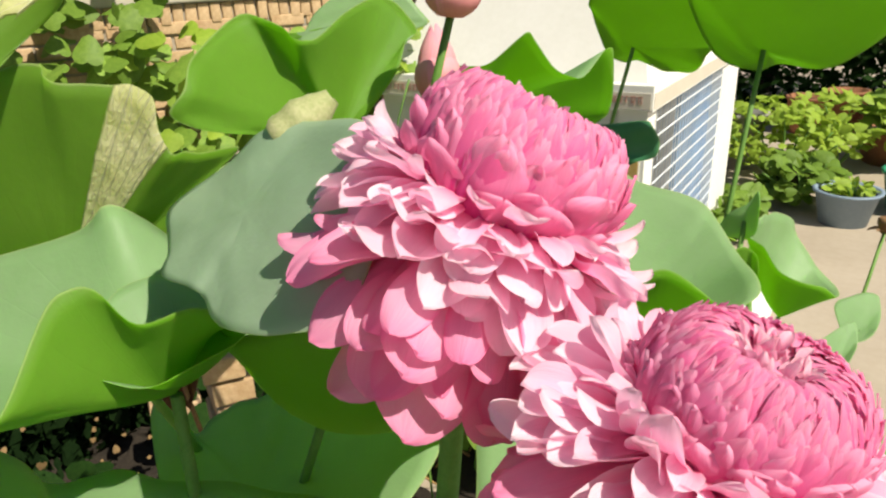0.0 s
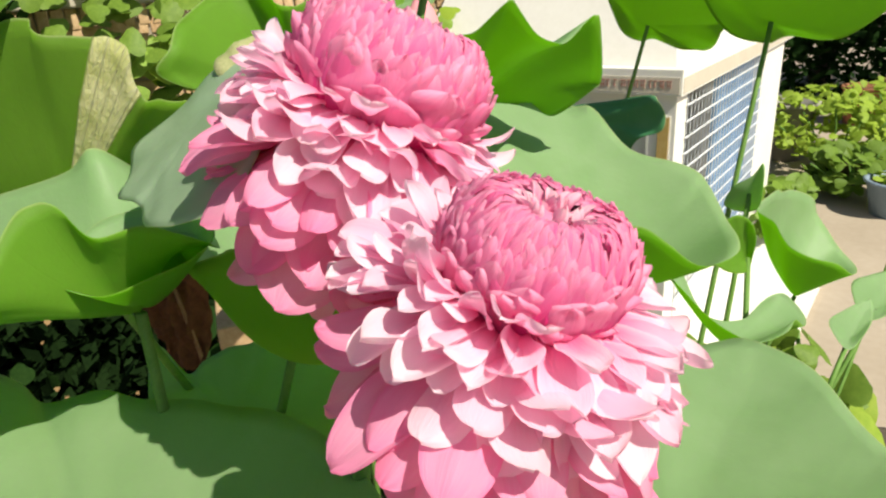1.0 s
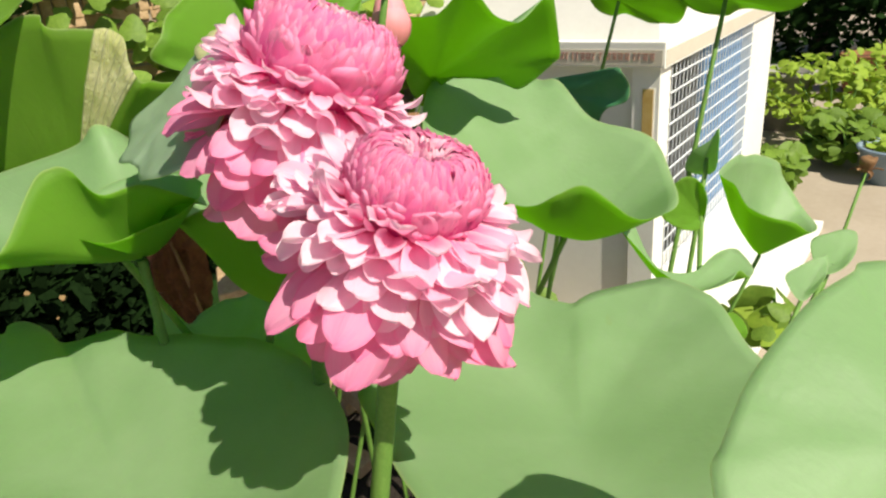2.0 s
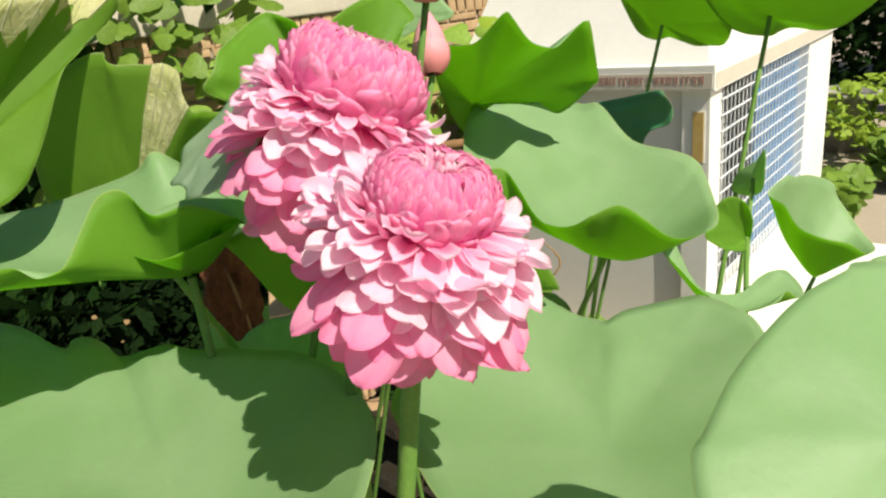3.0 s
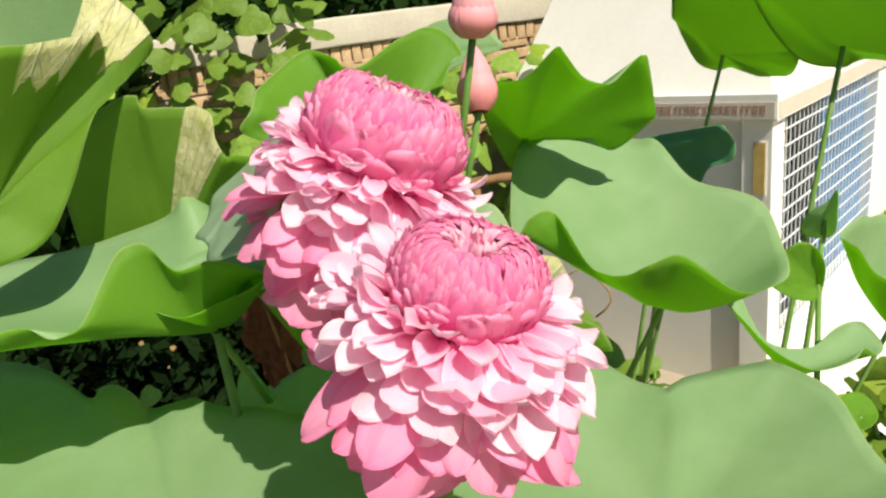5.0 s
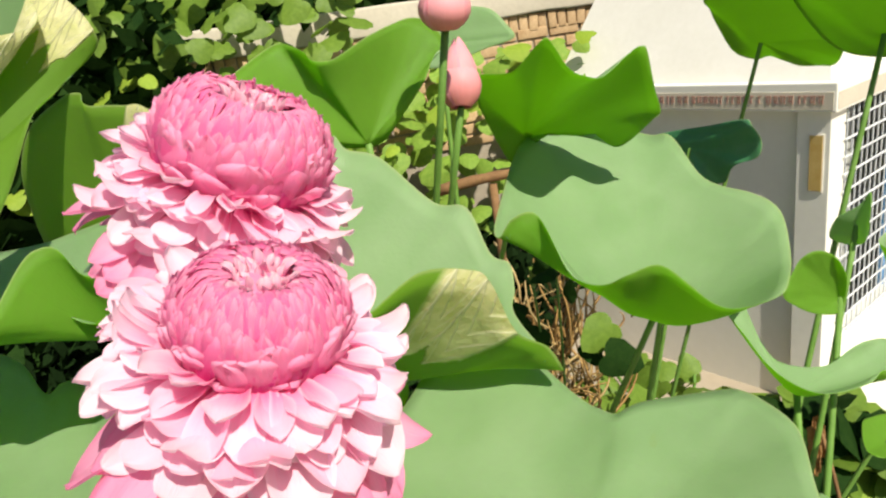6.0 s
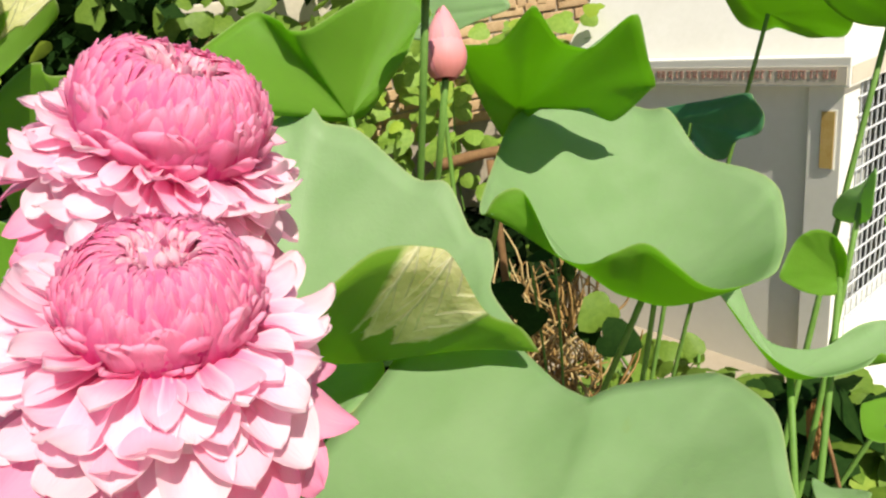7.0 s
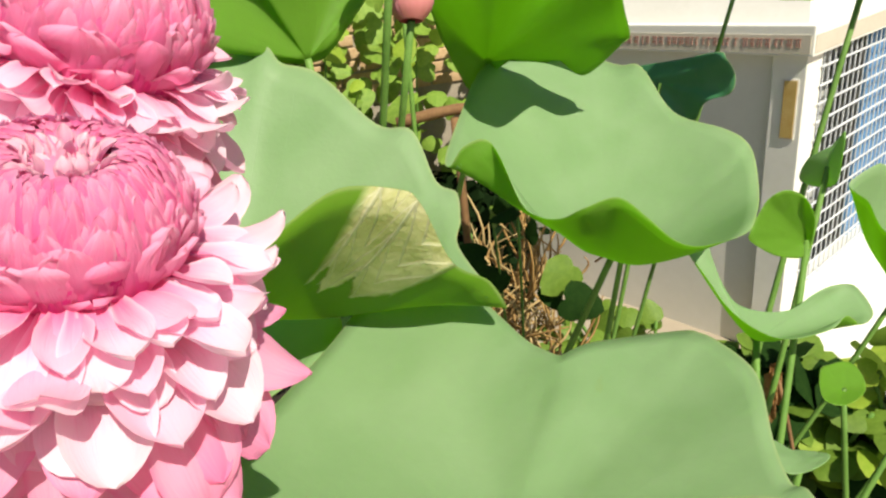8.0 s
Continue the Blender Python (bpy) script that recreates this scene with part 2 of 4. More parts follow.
def add_tube(bm, pts, radii, sides=8, cap=True):
    rings = []
    pts = [Vector(p) for p in pts]
    for i, p in enumerate(pts):
        d = (pts[min(i + 1, len(pts) - 1)] - pts[max(i - 1, 0)]).normalized()
        u = d.orthogonal().normalized() if i == 0 else (rings[-1][1] - d * rings[-1][1].dot(d)).normalized()
        w = d.cross(u)
        r = radii[i] if isinstance(radii, (list, tuple)) else radii
        rings.append(([bm.verts.new(p + (u * math.cos(k * 2 * math.pi / sides) + w * math.sin(k * 2 * math.pi / sides)) * r) for k in range(sides)], u))
    for (a, _), (b, _) in zip(rings, rings[1:]):
        for k in range(sides):
            bm.faces.new((a[k], a[(k + 1) % sides], b[(k + 1) % sides], b[k]))
    if cap:
        bm.faces.new(list(reversed(rings[0][0])))
        bm.faces.new(rings[-1][0])


def bend(a, b, sag, n=8):
    """Points from a to b along a gentle arc that leans by the vector sag."""
    a, b, sag = Vector(a), Vector(b), Vector(sag)
    return [a.lerp(b, k / n) + sag * math.sin(math.pi * k / n) for k in range(n + 1)]


def add_lathe(bm, profile, sides=32, centre=(0, 0, 0)):
    """profile: (radius, height) from the outside bottom round to the inside."""
    rings = []
    for r, z in profile:
        rings.append([bm.verts.new((centre[0] + r * math.cos(k * 2 * math.pi / sides), centre[1] + r * math.sin(k * 2 * math.pi / sides), centre[2] + z)) for k in range(sides)])
    for a, b in zip(rings, rings[1:]):
        for k in range(sides):
            bm.faces.new((a[k], a[(k + 1) % sides], b[(k + 1) % sides], b[k]))


# ---- ground ----
GZ = -0.38
bm = bmesh.new()
bmesh.ops.create_grid(bm, x_segments=4, y_segments=4, size=300)
ground = part("ground", bm, PAVING, None)
ground.location.z = GZ
tagged(ground, "sunlit beige concrete yard paving", "paving", kind="structure")
bm = bmesh.new()
bmesh.ops.create_grid(bm, x_segments=70, y_segments=70, size=1.0)
for v in bm.verts:
    v.co = Vector((-1.6 + v.co.x * 2.35, 0.62 + v.co.y * 1.88, GZ + 0.03 + 0.05 * noise.noise(v.co * 9) + 0.02 * noise.noise(v.co * 30)))
tagged(part("soil_bed", bm, SOIL, None), "garden soil under the lotus leaves, painted near black for shade", "soil", kind="structure")

# ---- brick wall ----
W0, W1 = Vector((-4.30, 0.05, 0)), Vector((-2.55, 4.10, 0))
along = (W1 - W0).normalized()
inward = Vector((along.y, -along.x, 0))
wall_m = Matrix.Translation(W0) @ Matrix(((along.x, -inward.x, 0, 0), (along.y, -inward.y, 0, 0), (0, 0, 1, 0), (0, 0, 0, 1)))
length = (W1 - W0).length
wall_brick = part("wall_brick", box((0, 0.012, GZ), (length, 0.22, 1.60)), MORTAR, None, smooth=False)
wall_brick.matrix_world = wall_m
tagged(wall_brick, "old weathered red brick garden wall with a plastered coping", "brick wall", kind="structure")
bm = box((-0.02, -0.03, 1.60), (length + 0.02, 0.25, 1.77), 0.015)
bmesh.ops.subdivide_edges(bm, edges=[e for e in bm.edges if e.calc_length() > 1], cuts=60, use_grid_fill=True)
for v in bm.verts:
    v.co.z += 0.012 * noise.noise(Vector((v.co.x * 3, v.co.y * 3, 0)))
part("coping", bm, CONCRETE, wall_brick, "rough cement coping")

# ---- shrine ----
CX, CY, CZ = -0.833, 3.164, 1.068
shrine = thing("shrine", "small white painted garden shrine with a blue grille side", "shrine", at=(CX, CY, GZ))
CZ -= GZ


def sh(name, a, b, mat, bevel=0.004, label="", parent=None):
    o = part(name, box(a, b, bevel), mat, parent or shrine, label, smooth=False)
    return o


LX = -1.62
slab = sh("roof_slab", (LX - 0.03, 0, CZ), (0, 2.75, CZ + 0.122), WHITE, 0.006)
sh("printed_band", (LX, -0.003, CZ + 0.012), (-0.012, 0.0, CZ + 0.085), PAPER, 0, "band of faded maroon lettering", slab)
sh("printed_band", (0.0, 0.012, CZ + 0.012), (0.003, 2.74, CZ + 0.085), PAPER, 0, "band of faded beige print", slab)
sh("corner_pillar", (-0.17, 0.03, 0), (-0.03, 0.185, CZ), WHITE)
sh("end_pillar", (-0.22, 1.80, 0), (-0.03, 2.42, CZ), WHITE)
sh("back_wall", (LX + 0.05, 0.06, 0), (-0.17, 0.12, CZ), GREY_WALL, 0, "shaded grey plaster wall")
sh("inner_wall", (LX + 0.05, 2.36, 0), (-0.22, 2.42, CZ), GREY_WALL, 0)
sh("plinth", (LX - 0.05, 0.15, 0), (0.06, 2.6, 0.025), WHITE, 0.006)
sh("side_wall", (-0.10, 0.186, 0.026), (-0.024, 2.42, 0.31), WHITE)
sh("blue_door", (-0.12, 0.95, 0.07), (-0.09, 1.80, CZ), BLUE)
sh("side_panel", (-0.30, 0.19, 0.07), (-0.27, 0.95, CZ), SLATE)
# roof: a truncated pyramid of pale tiles on the slab
bm = bmesh.new()
bmesh.ops.create_cube(bm, size=1.0)
for v in bm.verts:
    top = v.co.z > 0
    v.co.x = (LX + 0.06 if not top else LX + 0.42) if v.co.x < 0 else (-0.05 if not top else -0.40)
    v.co.y = (0.06 if not top else 0.75) if v.co.y < 0 else (2.6 if not top else 2.0)
    v.co.z = CZ + 0.122 + (1.2 if top else 0)
part("roof_body", bm, ROOF, shrine, "pale tiled sloping roof", smooth=False)

# ---- lotus leaves ----
N_ANG, N_RAD = 156, 14


def closed(values, x):
    """Smooth closed curve through the values, x from 0 to 1."""
    n = len(values)
    x = x % 1.0 * n
    i = int(x) % n
    t = x - int(x)
    p0, p1, p2, p3 = values[(i - 1) % n], values[i], values[(i + 1) % n], values[(i + 2) % n]
    return p1 + 0.5 * t * (p2 - p0 + t * (2 * p0 - 5 * p1 + 4 * p2 - p3 + t * (3 * (p1 - p2) + p3 - p0)))


def leaf_blade(normal, bearing, reach, lift, bowl, seed, arch=0.0, ribs=1.0):
    """A peltate blade: its rim given by bearing (degrees), reach and lift (mm) from the stalk's top."""
    n = Vector(normal).normalized()
    x = n.cross(Vector((0, 0, 1)))
    if x.length < 0.2:
        x = Vector((1, 0, 0))
    x = (x - n * x.dot(n)).normalized()
    y = n.cross(x)
    xs = [r * math.cos(radians(a)) / 1000 for a, r in zip(bearing, reach)]
    ys = [r * math.sin(radians(a)) / 1000 for a, r in zip(bearing, reach)]
    hs = [h / 1000 for h in lift]
    full = [(closed(xs, k / N_ANG), closed(ys, k / N_ANG), closed(hs, k / N_ANG)) for k in range(N_ANG)]
    span = range(-11, 12)
    soft = [tuple(sum(full[(k + d) % N_ANG][c] for d in span) / len(span) for c in range(3)) for k in range(N_ANG)]
    bm = bmesh.new()
    uvl = bm.loops.layers.uv.new("UVMap")
    size = sum(reach) / len(reach) / 1000
    pts = []
    for j in range(N_RAD + 1):
        s = j / N_RAD
        for k in range(N_ANG):
            px, py, h = (p + (f - p) * s ** 3.5 for p, f in zip(soft[k], full[k]))
            a = k / N_ANG * 2 * math.pi
            ripple = 0.012 * min(1.0, size / 0.22) * noise.noise(Vector((math.cos(a) * s * 2.3 + seed, math.sin(a) * s * 2.3, seed))) * s * (1.35 - s)
            crease = ribs * 0.0014 * size * abs(math.sin(11 * a)) * s * (1.15 - s)
            pts.append(x * (px * s) + y * (py * s) + n * (h * s ** (1.0 + bowl * 0.6) + ripple + crease + arch * 4 * s * (1 - s) * max(0.0, 1 - h / 0.17)))
    turn = 1.0 if sum(px * qy - py * qx for (px, py, _), (qx, qy, _) in zip(full, full[1:])) > 0 else -1.0
    grids = []
    for side in (1, -1):
        rows = [[bm.verts.new(n * (0.0006 * side))]]
        for j in range(1, N_RAD + 1):
            row = []
            for k in range(N_ANG):
                p = pts[j * N_ANG + k]
                out = pts[min(j + 1, N_RAD) * N_ANG + k] - pts[(j - 1) * N_ANG + k]
                rnd_ = pts[j * N_ANG + (k + 1) % N_ANG] - pts[j * N_ANG + (k - 1) % N_ANG]
                up = out.cross(rnd_) * turn
                up = up.normalized() if up.length > 1e-9 else n
                row.append(bm.verts.new(p + up * (side * (0.0006 if j < N_RAD else 0.0002))))
            rows.append(row)
        grids.append(rows)
    for g, rows in enumerate(grids):
        for j in range(N_RAD):
            for k in range(N_ANG):
                k2 = (k + 1) % N_ANG
                if j == 0:
                    vs, uv = [rows[0][0], rows[1][k], rows[1][k2]], [(k + 0.5, 0), (k, 1), (k + 1, 1)]
                else:
                    vs, uv = [rows[j][k], rows[j + 1][k], rows[j + 1][k2], rows[j][k2]], [(k, j), (k, j + 1), (k + 1, j + 1), (k + 1, j)]
                if g:
                    vs, uv = vs[::-1], uv[::-1]
                f = bm.faces.new(vs)
                f.material_index = g
                for lp, (p, q) in zip(f.loops, uv):
                    lp[uvl].uv = (p / N_ANG, q / N_RAD)
    for k in range(N_ANG):
        k2 = (k + 1) % N_ANG
        bm.faces.new((grids[0][-1][k], grids[1][-1][k], grids[1][-1][k2], grids[0][-1][k2])).material_index = 1
    # the rim's order may run either way round: the first layer's faces must look along the normal
    if sum(f.normal.dot(n) * f.calc_area() for f in bm.faces if f.material_index == 0 and not f.normal_update()) < 0:
        bmesh.ops.reverse_faces(bm, faces=bm.faces)
    return bm


made_leaves = []


def lotus_leaf(label, centre, normal, bowl, foot, bearing, reach, lift, dry=None, arch=0.0, ribs=1.0, top=None, under=None):
    i = len(made_leaves)
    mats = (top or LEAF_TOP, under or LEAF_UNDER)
    if dry:
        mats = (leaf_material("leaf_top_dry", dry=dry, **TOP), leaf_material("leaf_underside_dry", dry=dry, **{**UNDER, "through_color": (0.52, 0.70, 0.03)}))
    root = Vector((foot[0], foot[1], GZ + 0.04))
    leaf = thing("lotus_leaf", label, "lotus leaf", "lotus leaves", at=root)
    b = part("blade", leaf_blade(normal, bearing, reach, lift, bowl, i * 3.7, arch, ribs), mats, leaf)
    b.location = Vector(centre) - root
    bm = bmesh.new()
    add_tube(bm, bend((0, 0, 0), Vector(centre) - root - Vector(normal) * 0.002, (0.02 * math.sin(i), 0.02 * math.cos(i), 0), 10), [0.0080 - 0.002 * k / 10 for k in range(11)], 8)
    part("stalk", bm, STALK, leaf)
    made_leaves.append(leaf)
    return leaf


lotus_leaf("broad pale sage-green lotus leaf, wavy rim, below the flowers", (0.002, 0.487, 1.170), (-0.008, 0.052, 0.999), 0.6, (-0.03, 0.51),
           bearing=(-139, -155, -176, -192, -202, -207, -211, -217, -223, -232, -238, -242, -245, -250, -263, -267, -270, -278, -284, -298, -310, -315, -341, -393, -414, -453),
           reach=(229, 249, 271, 326, 397, 414, 415, 389, 344, 272, 245, 234, 245, 266, 320, 328, 326, 308, 286, 237, 221, 228, 238, 321, 321, 239),
           lift=(54, 46, 51, 56, 61, 63, 64, 60, 54, 43, 44, 47, 50, 54, 57, 57, 57, 56, 54, 50, 53, 57, 62, 59, 55, 58), ribs=0.15, top=LEAF_SMOOTH)
lotus_leaf("pale green lotus leaf with a wrinkled bluish patch", (0.281, 0.247, 1.448), (0.575, -0.332, 0.748), 0.6, (0.24, 0.28),
           bearing=(-122, -115, -97, -76, -53, -35, -22, -14, 5, 30, 72, 157, 201, 224),
           reach=(105, 94, 81, 73, 73, 79, 88, 98, 106, 96, 62, 60, 105, 112),
           lift=(-18, -13, -13, -15, -19, -20, -20, -18, -14, -16, -14, -19, -20, -16), ribs=0.0, top=LEAF_SMOOTH)
lotus_leaf("broad pale green lotus leaf shaded by the flower above", (-0.197, 0.118, 1.220), (-0.074, 0.084, 0.994), 0.6, (-0.22, 0.16),
           bearing=(123, 134, 142, 150, 155, 159, 161, 163, 164, 166, 168, 170, 173, 178, 189, 207, 258, 322, 356, 399, 436, 464),
           reach=(279, 312, 357, 394, 445, 468, 483, 513, 552, 591, 590, 567, 733, 852, 688, 415, 177, 185, 187, 154, 181, 229),
           lift=(71, 65, 59, 57, 56, 47, 42, 39, 47, 55, 59, 60, 72, 76, 71, 51, 48, 60, 65, 60, 62, 68), ribs=0.15, top=LEAF_SMOOTH)
lotus_leaf("small pale lotus leaf low among the stalks", (-0.570, 0.444, 1.100), (-0.073, -0.129, 0.989), 0.5, (-0.57, 0.47),
           bearing=(177, 167, 167, 156, 143, 131, 120, 110, 97, 43, 2, -17, -39, -103),
           reach=(205, 253, 156, 156, 159, 161, 175, 205, 235, 245, 215, 260, 186, 98),
           lift=(44, 41, 27, 33, 37, 37, 39, 37, 37, 35, 35, 42, 35, 34))
bowl_leaf = lotus_leaf("bowl-shaped bright green lotus leaf with a rippled rim", (-0.486, 0.312, 1.360), (-0.070, -0.053, 0.996), 1.2, (-0.62, 0.42),
           bearing=(153, 163, 179, 185, 189, 193, 202, 214, 243, 269, 272, 275, 278, 280, 281, 280, 285, 298, 319, 353, 372, 399, 444, 479, 495, 504),
           reach=(163, 179, 240, 298, 378, 433, 565, 556, 331, 245, 213, 185, 172, 156, 138, 87, 67, 58, 60, 69, 79, 83, 100, 158, 187, 171),
           lift=(142, 122, 106, 97, 90, 91, 97, 82, 71, 90, 99, 96, 80, 78, 86, 130, 137, 131, 101, 101, 87, 64, 29, 40, 80, 121), arch=0.035)
lotus_leaf("large pale lotus leaf behind the pink flowers, near rim curled", (-0.482, 0.489, 1.225), (0.196, 0.132, 0.972), 1.5, (-1.05, 0.40),
           bearing=(-87, -78, -45, -24, -8, 34, 40, 53, 65, 69, 79, 87, 92, 111, 121, 130, 135, 149, 160, 182, 193, 198, 206, 232, 240, 250),
           reach=(193, 154, 144, 151, 159, 292, 268, 252, 268, 282, 298, 329, 349, 291, 303, 315, 296, 301, 285, 304, 312, 327, 329, 261, 241, 220),
           lift=(131, 149, 151, 182, 201, 234, 238, 264, 259, 242, 170, 138, 94, 107, 120, 141, 149, 196, 191, 238, 242, 260, 243, 196, 186, 187),
           dry=(0.285, 0.390, 0.77))
lotus_leaf("dark green upright lotus leaf with a dried crumpled patch", (-0.724, 0.361, 1.385), (-0.611, 0.759, 0.225), 0.5, (-0.54, 0.945),
           bearing=(-80, -79, -76, -70, -65, -62, -58, -56, -53, -49, -47, -45, -41, -34, -33, -33, -33, -32, -22, 39, 117, 165, 225, 249, 271),
           reach=(256, 249, 245, 249, 255, 260, 260, 256, 238, 227, 226, 228, 230, 246, 226, 203, 171, 153, 120, 75, 77, 130, 169, 217, 245),
           lift=(24, 18, 12, 13, 13, 17, 15, 8, -2, -8, -8, 6, 21, 58, 51, 45, 36, 29, 18, 8, 6, 18, 26, 42, 37),
           dry=(0.16, 0.36, 0.25))
lotus_leaf("tall folded green lotus leaf with a dried crinkled edge", (-0.700, 0.167, 1.527), (-0.982, -0.156, 0.110), 0.5, (-1.30, -0.33),
           bearing=(83, 40, 6, -17, -34, -38, -36, -36, -36, -37, -40, -44, -47, -50, -52, -53, -52, -53, -55, -63, -73, -85, -107, -143, -188, -236),
           reach=(51, 55, 63, 89, 135, 168, 198, 238, 262, 283, 293, 305, 311, 316, 309, 295, 273, 253, 241, 218, 201, 191, 157, 113, 84, 64),
           lift=(-42, -43, -50, -48, -49, -49, -40, -39, -44, -52, -53, -37, -22, -7, 1, 2, -37, -62, -62, -66, -71, -70, -50, -14, -7, -25),
           dry=(0.38, 0.77, 0.8))
lotus_leaf("greyish pale lotus leaf behind a folded one", (-0.958, 0.297, 1.667), (0.540, -0.685, 0.490), 0.5, (-1.96, -0.60),
           bearing=(76, 125, 169, 182, 204, 257, 313),
           reach=(129, 150, 153, 225, 197, 160, 137),
           lift=(82, 71, 81, 81, 78, 76, 79))
lotus_leaf("dark green upright lotus leaf before the brick wall", (-0.679, 0.791, 1.473), (-0.991, 0.111, -0.079), 0.3, (-0.99, 1.13),
           bearing=(-163, -157, -150, -144, -129, -120, -118, -118, -119, -115, -106, -80, -64, -56, -50, -44, -38, -40, -36, -25, -9, 17, 180, 194, 193, 194),
           reach=(290, 280, 271, 254, 228, 219, 209, 189, 175, 163, 156, 178, 213, 239, 251, 247, 228, 198, 143, 79, 51, 25, 32, 98, 194, 254),
           lift=(-21, -30, -12, 10, 33, 35, 17, -21, -34, -40, -37, -11, 6, 12, 8, -5, -27, -24, -30, -8, 7, 17, 26, 10, -18, -22))
lotus_leaf("bluish grey lotus leaf behind an upright green one", (-1.077, 1.314, 1.601), (0.496, -0.783, 0.375), 0.5, (-1.05, 1.30),
           bearing=(8, 17, -24, -102, -149, -174, -184, -195, -284),
           reach=(148, 112, 71, 81, 143, 181, 192, 122, 68),
           lift=(0, 0, -0, 0, 0, 0, 0, -0, 0))
lotus_leaf("sunlit dark green lotus leaf with two pointed peaks", (-0.733, 1.238, 1.388), (-0.293, 0.565, 0.771), 0.8, (-1.15, 0.99),
           bearing=(-101, -92, -82, -77, -71, -69, -67, -62, -57, -53, -46, -43, -41, -32, -20, -19, -6, -2, -9, -14, -16, -8, 87, 152, 239, 252),
           reach=(246, 263, 294, 322, 369, 378, 374, 374, 374, 379, 383, 382, 381, 348, 317, 300, 226, 195, 170, 143, 99, 42, 10, 35, 111, 181),
           lift=(6, -5, -28, -38, -15, -7, -17, -58, -66, -61, 1, 21, 17, -21, -24, -34, -39, -39, -25, -1, 6, -10, -29, -55, -13, 2))
lotus_leaf("wide pale green lotus leaf with an upturned rippled rim", (-0.297, 1.058, 1.138), (0.254, -0.010, 0.967), 1.6, (-0.97, 1.11),
           bearing=(-59, -57, -54, -62, -93, -101, -108, -119, -126, -139, -145, -156, -172, -181, -188, -210, -243, -262, -288, -303, -317, -336, -353, -365, -379, -394),
           reach=(219, 260, 277, 297, 401, 459, 508, 543, 541, 503, 494, 379, 340, 318, 300, 221, 179, 177, 167, 162, 141, 114, 130, 136, 150, 164),
           lift=(147, 137, 105, 102, 99, 113, 129, 151, 156, 136, 141, 105, 114, 121, 109, 104, 127, 124, 126, 138, 155, 161, 138, 108, 94, 95))
lotus_leaf("small bright green folded lotus leaf", (-0.151, 1.445, 1.058), (-0.899, 0.437, 0.014), 0.6, (0.10, 0.58),
           bearing=(-163, -152, -139, -129, -121, -112, -109, -100, 38, 128, 175, 190),
           reach=(152, 147, 145, 147, 136, 111, 90, 52, 2, 30, 78, 124),
           lift=(-23, -16, -10, -17, -20, -19, -28, -23, -12, -16, -21, -24))
lotus_leaf("small folded lotus leaf on its stalk, painted dark for shade", (-0.638, 1.740, 1.254), (-0.316, -0.947, 0.053), 0.5, (-0.888, 1.595),
           bearing=(9, -4, -29, -133, -154, -160, -170, -179, -185, -193, -212, -226, -238, -283, -340),
           reach=(271, 163, 77, 86, 207, 231, 231, 220, 177, 155, 137, 111, 63, 42, 198),
           lift=(0, 12, -3, -11, 6, 10, -8, -7, 10, 5, -12, -2, 12, -1, -12), top=LEAF_SHADED, under=LEAF_SHADED)
lotus_leaf("pale green cupped lotus leaf beside the white shrine", (-0.115, 1.982, 0.744), (0.697, 0.099, 0.710), 1.3, (-0.49, 1.72),
           bearing=(-76, -65, -60, -55, -47, -41, -33, -23, 5, 152, 174, 187, 201, 212, 242, 269),
           reach=(298, 327, 306, 293, 278, 258, 205, 141, 71, 106, 203, 232, 268, 278, 255, 262),
           lift=(174, 127, 132, 141, 135, 136, 152, 175, 168, 151, 130, 129, 138, 164, 166, 165))
lotus_leaf("small round yellow-green lotus leaf low down", (-0.070, 1.500, 0.735), (-0.392, -0.051, -0.919), 0.5, (0.10, 1.55),
           bearing=(-95, -53, -13, 11, 49, 155, 181, 203),
           reach=(53, 53, 78, 67, 44, 49, 78, 75),
           lift=(-14, -14, -14, -14, -9, -18, -14, -10))
lotus_leaf("low pale green lotus leaf in the shade", (-0.034, 1.220, 0.763), (0.017, 0.320, 0.947), 0.5, (-0.06, 1.21),
           bearing=(167, 132, 91, 69, -26, -81, -110),
           reach=(59, 50, 75, 62, 31, 67, 57),
           lift=(5, -5, -2, 4, 3, -4, 2))
lotus_leaf("small bluish green lotus leaf over the paving", (0.082, 1.947, 0.768), (0.213, -0.253, 0.944), 0.5, (-0.23, 1.10),
           bearing=(-73, -109, -129, -141, -161, -264, -314, -343),
           reach=(87, 114, 150, 156, 84, 38, 71, 63),
           lift=(13, 15, 14, 11, 6, 19, 15, 5))
lotus_leaf("small half-folded pale lotus leaf over the paving", (0.044, 1.773, 0.753), (0.403, -0.200, 0.893), 0.5, (-0.18, 0.99),
           bearing=(-59, -113, -146, -156, -167, -186, -333, -371),
           reach=(64, 69, 120, 151, 106, 45, 69, 68),
           lift=(22, 22, 24, 27, 22, 22, 24, 27))
lotus_leaf("dark bluish green drooping lotus leaf in shade", (-0.200, 1.643, 1.135), (-0.316, -0.947, 0.053), 0.4, (-0.28, 1.24),
           bearing=(35, -16, -88, -103, -134, -213, -284),
           reach=(72, 38, 42, 75, 48, 40, 50),
           lift=(-0, 12, -3, -11, 6, 10, -8))
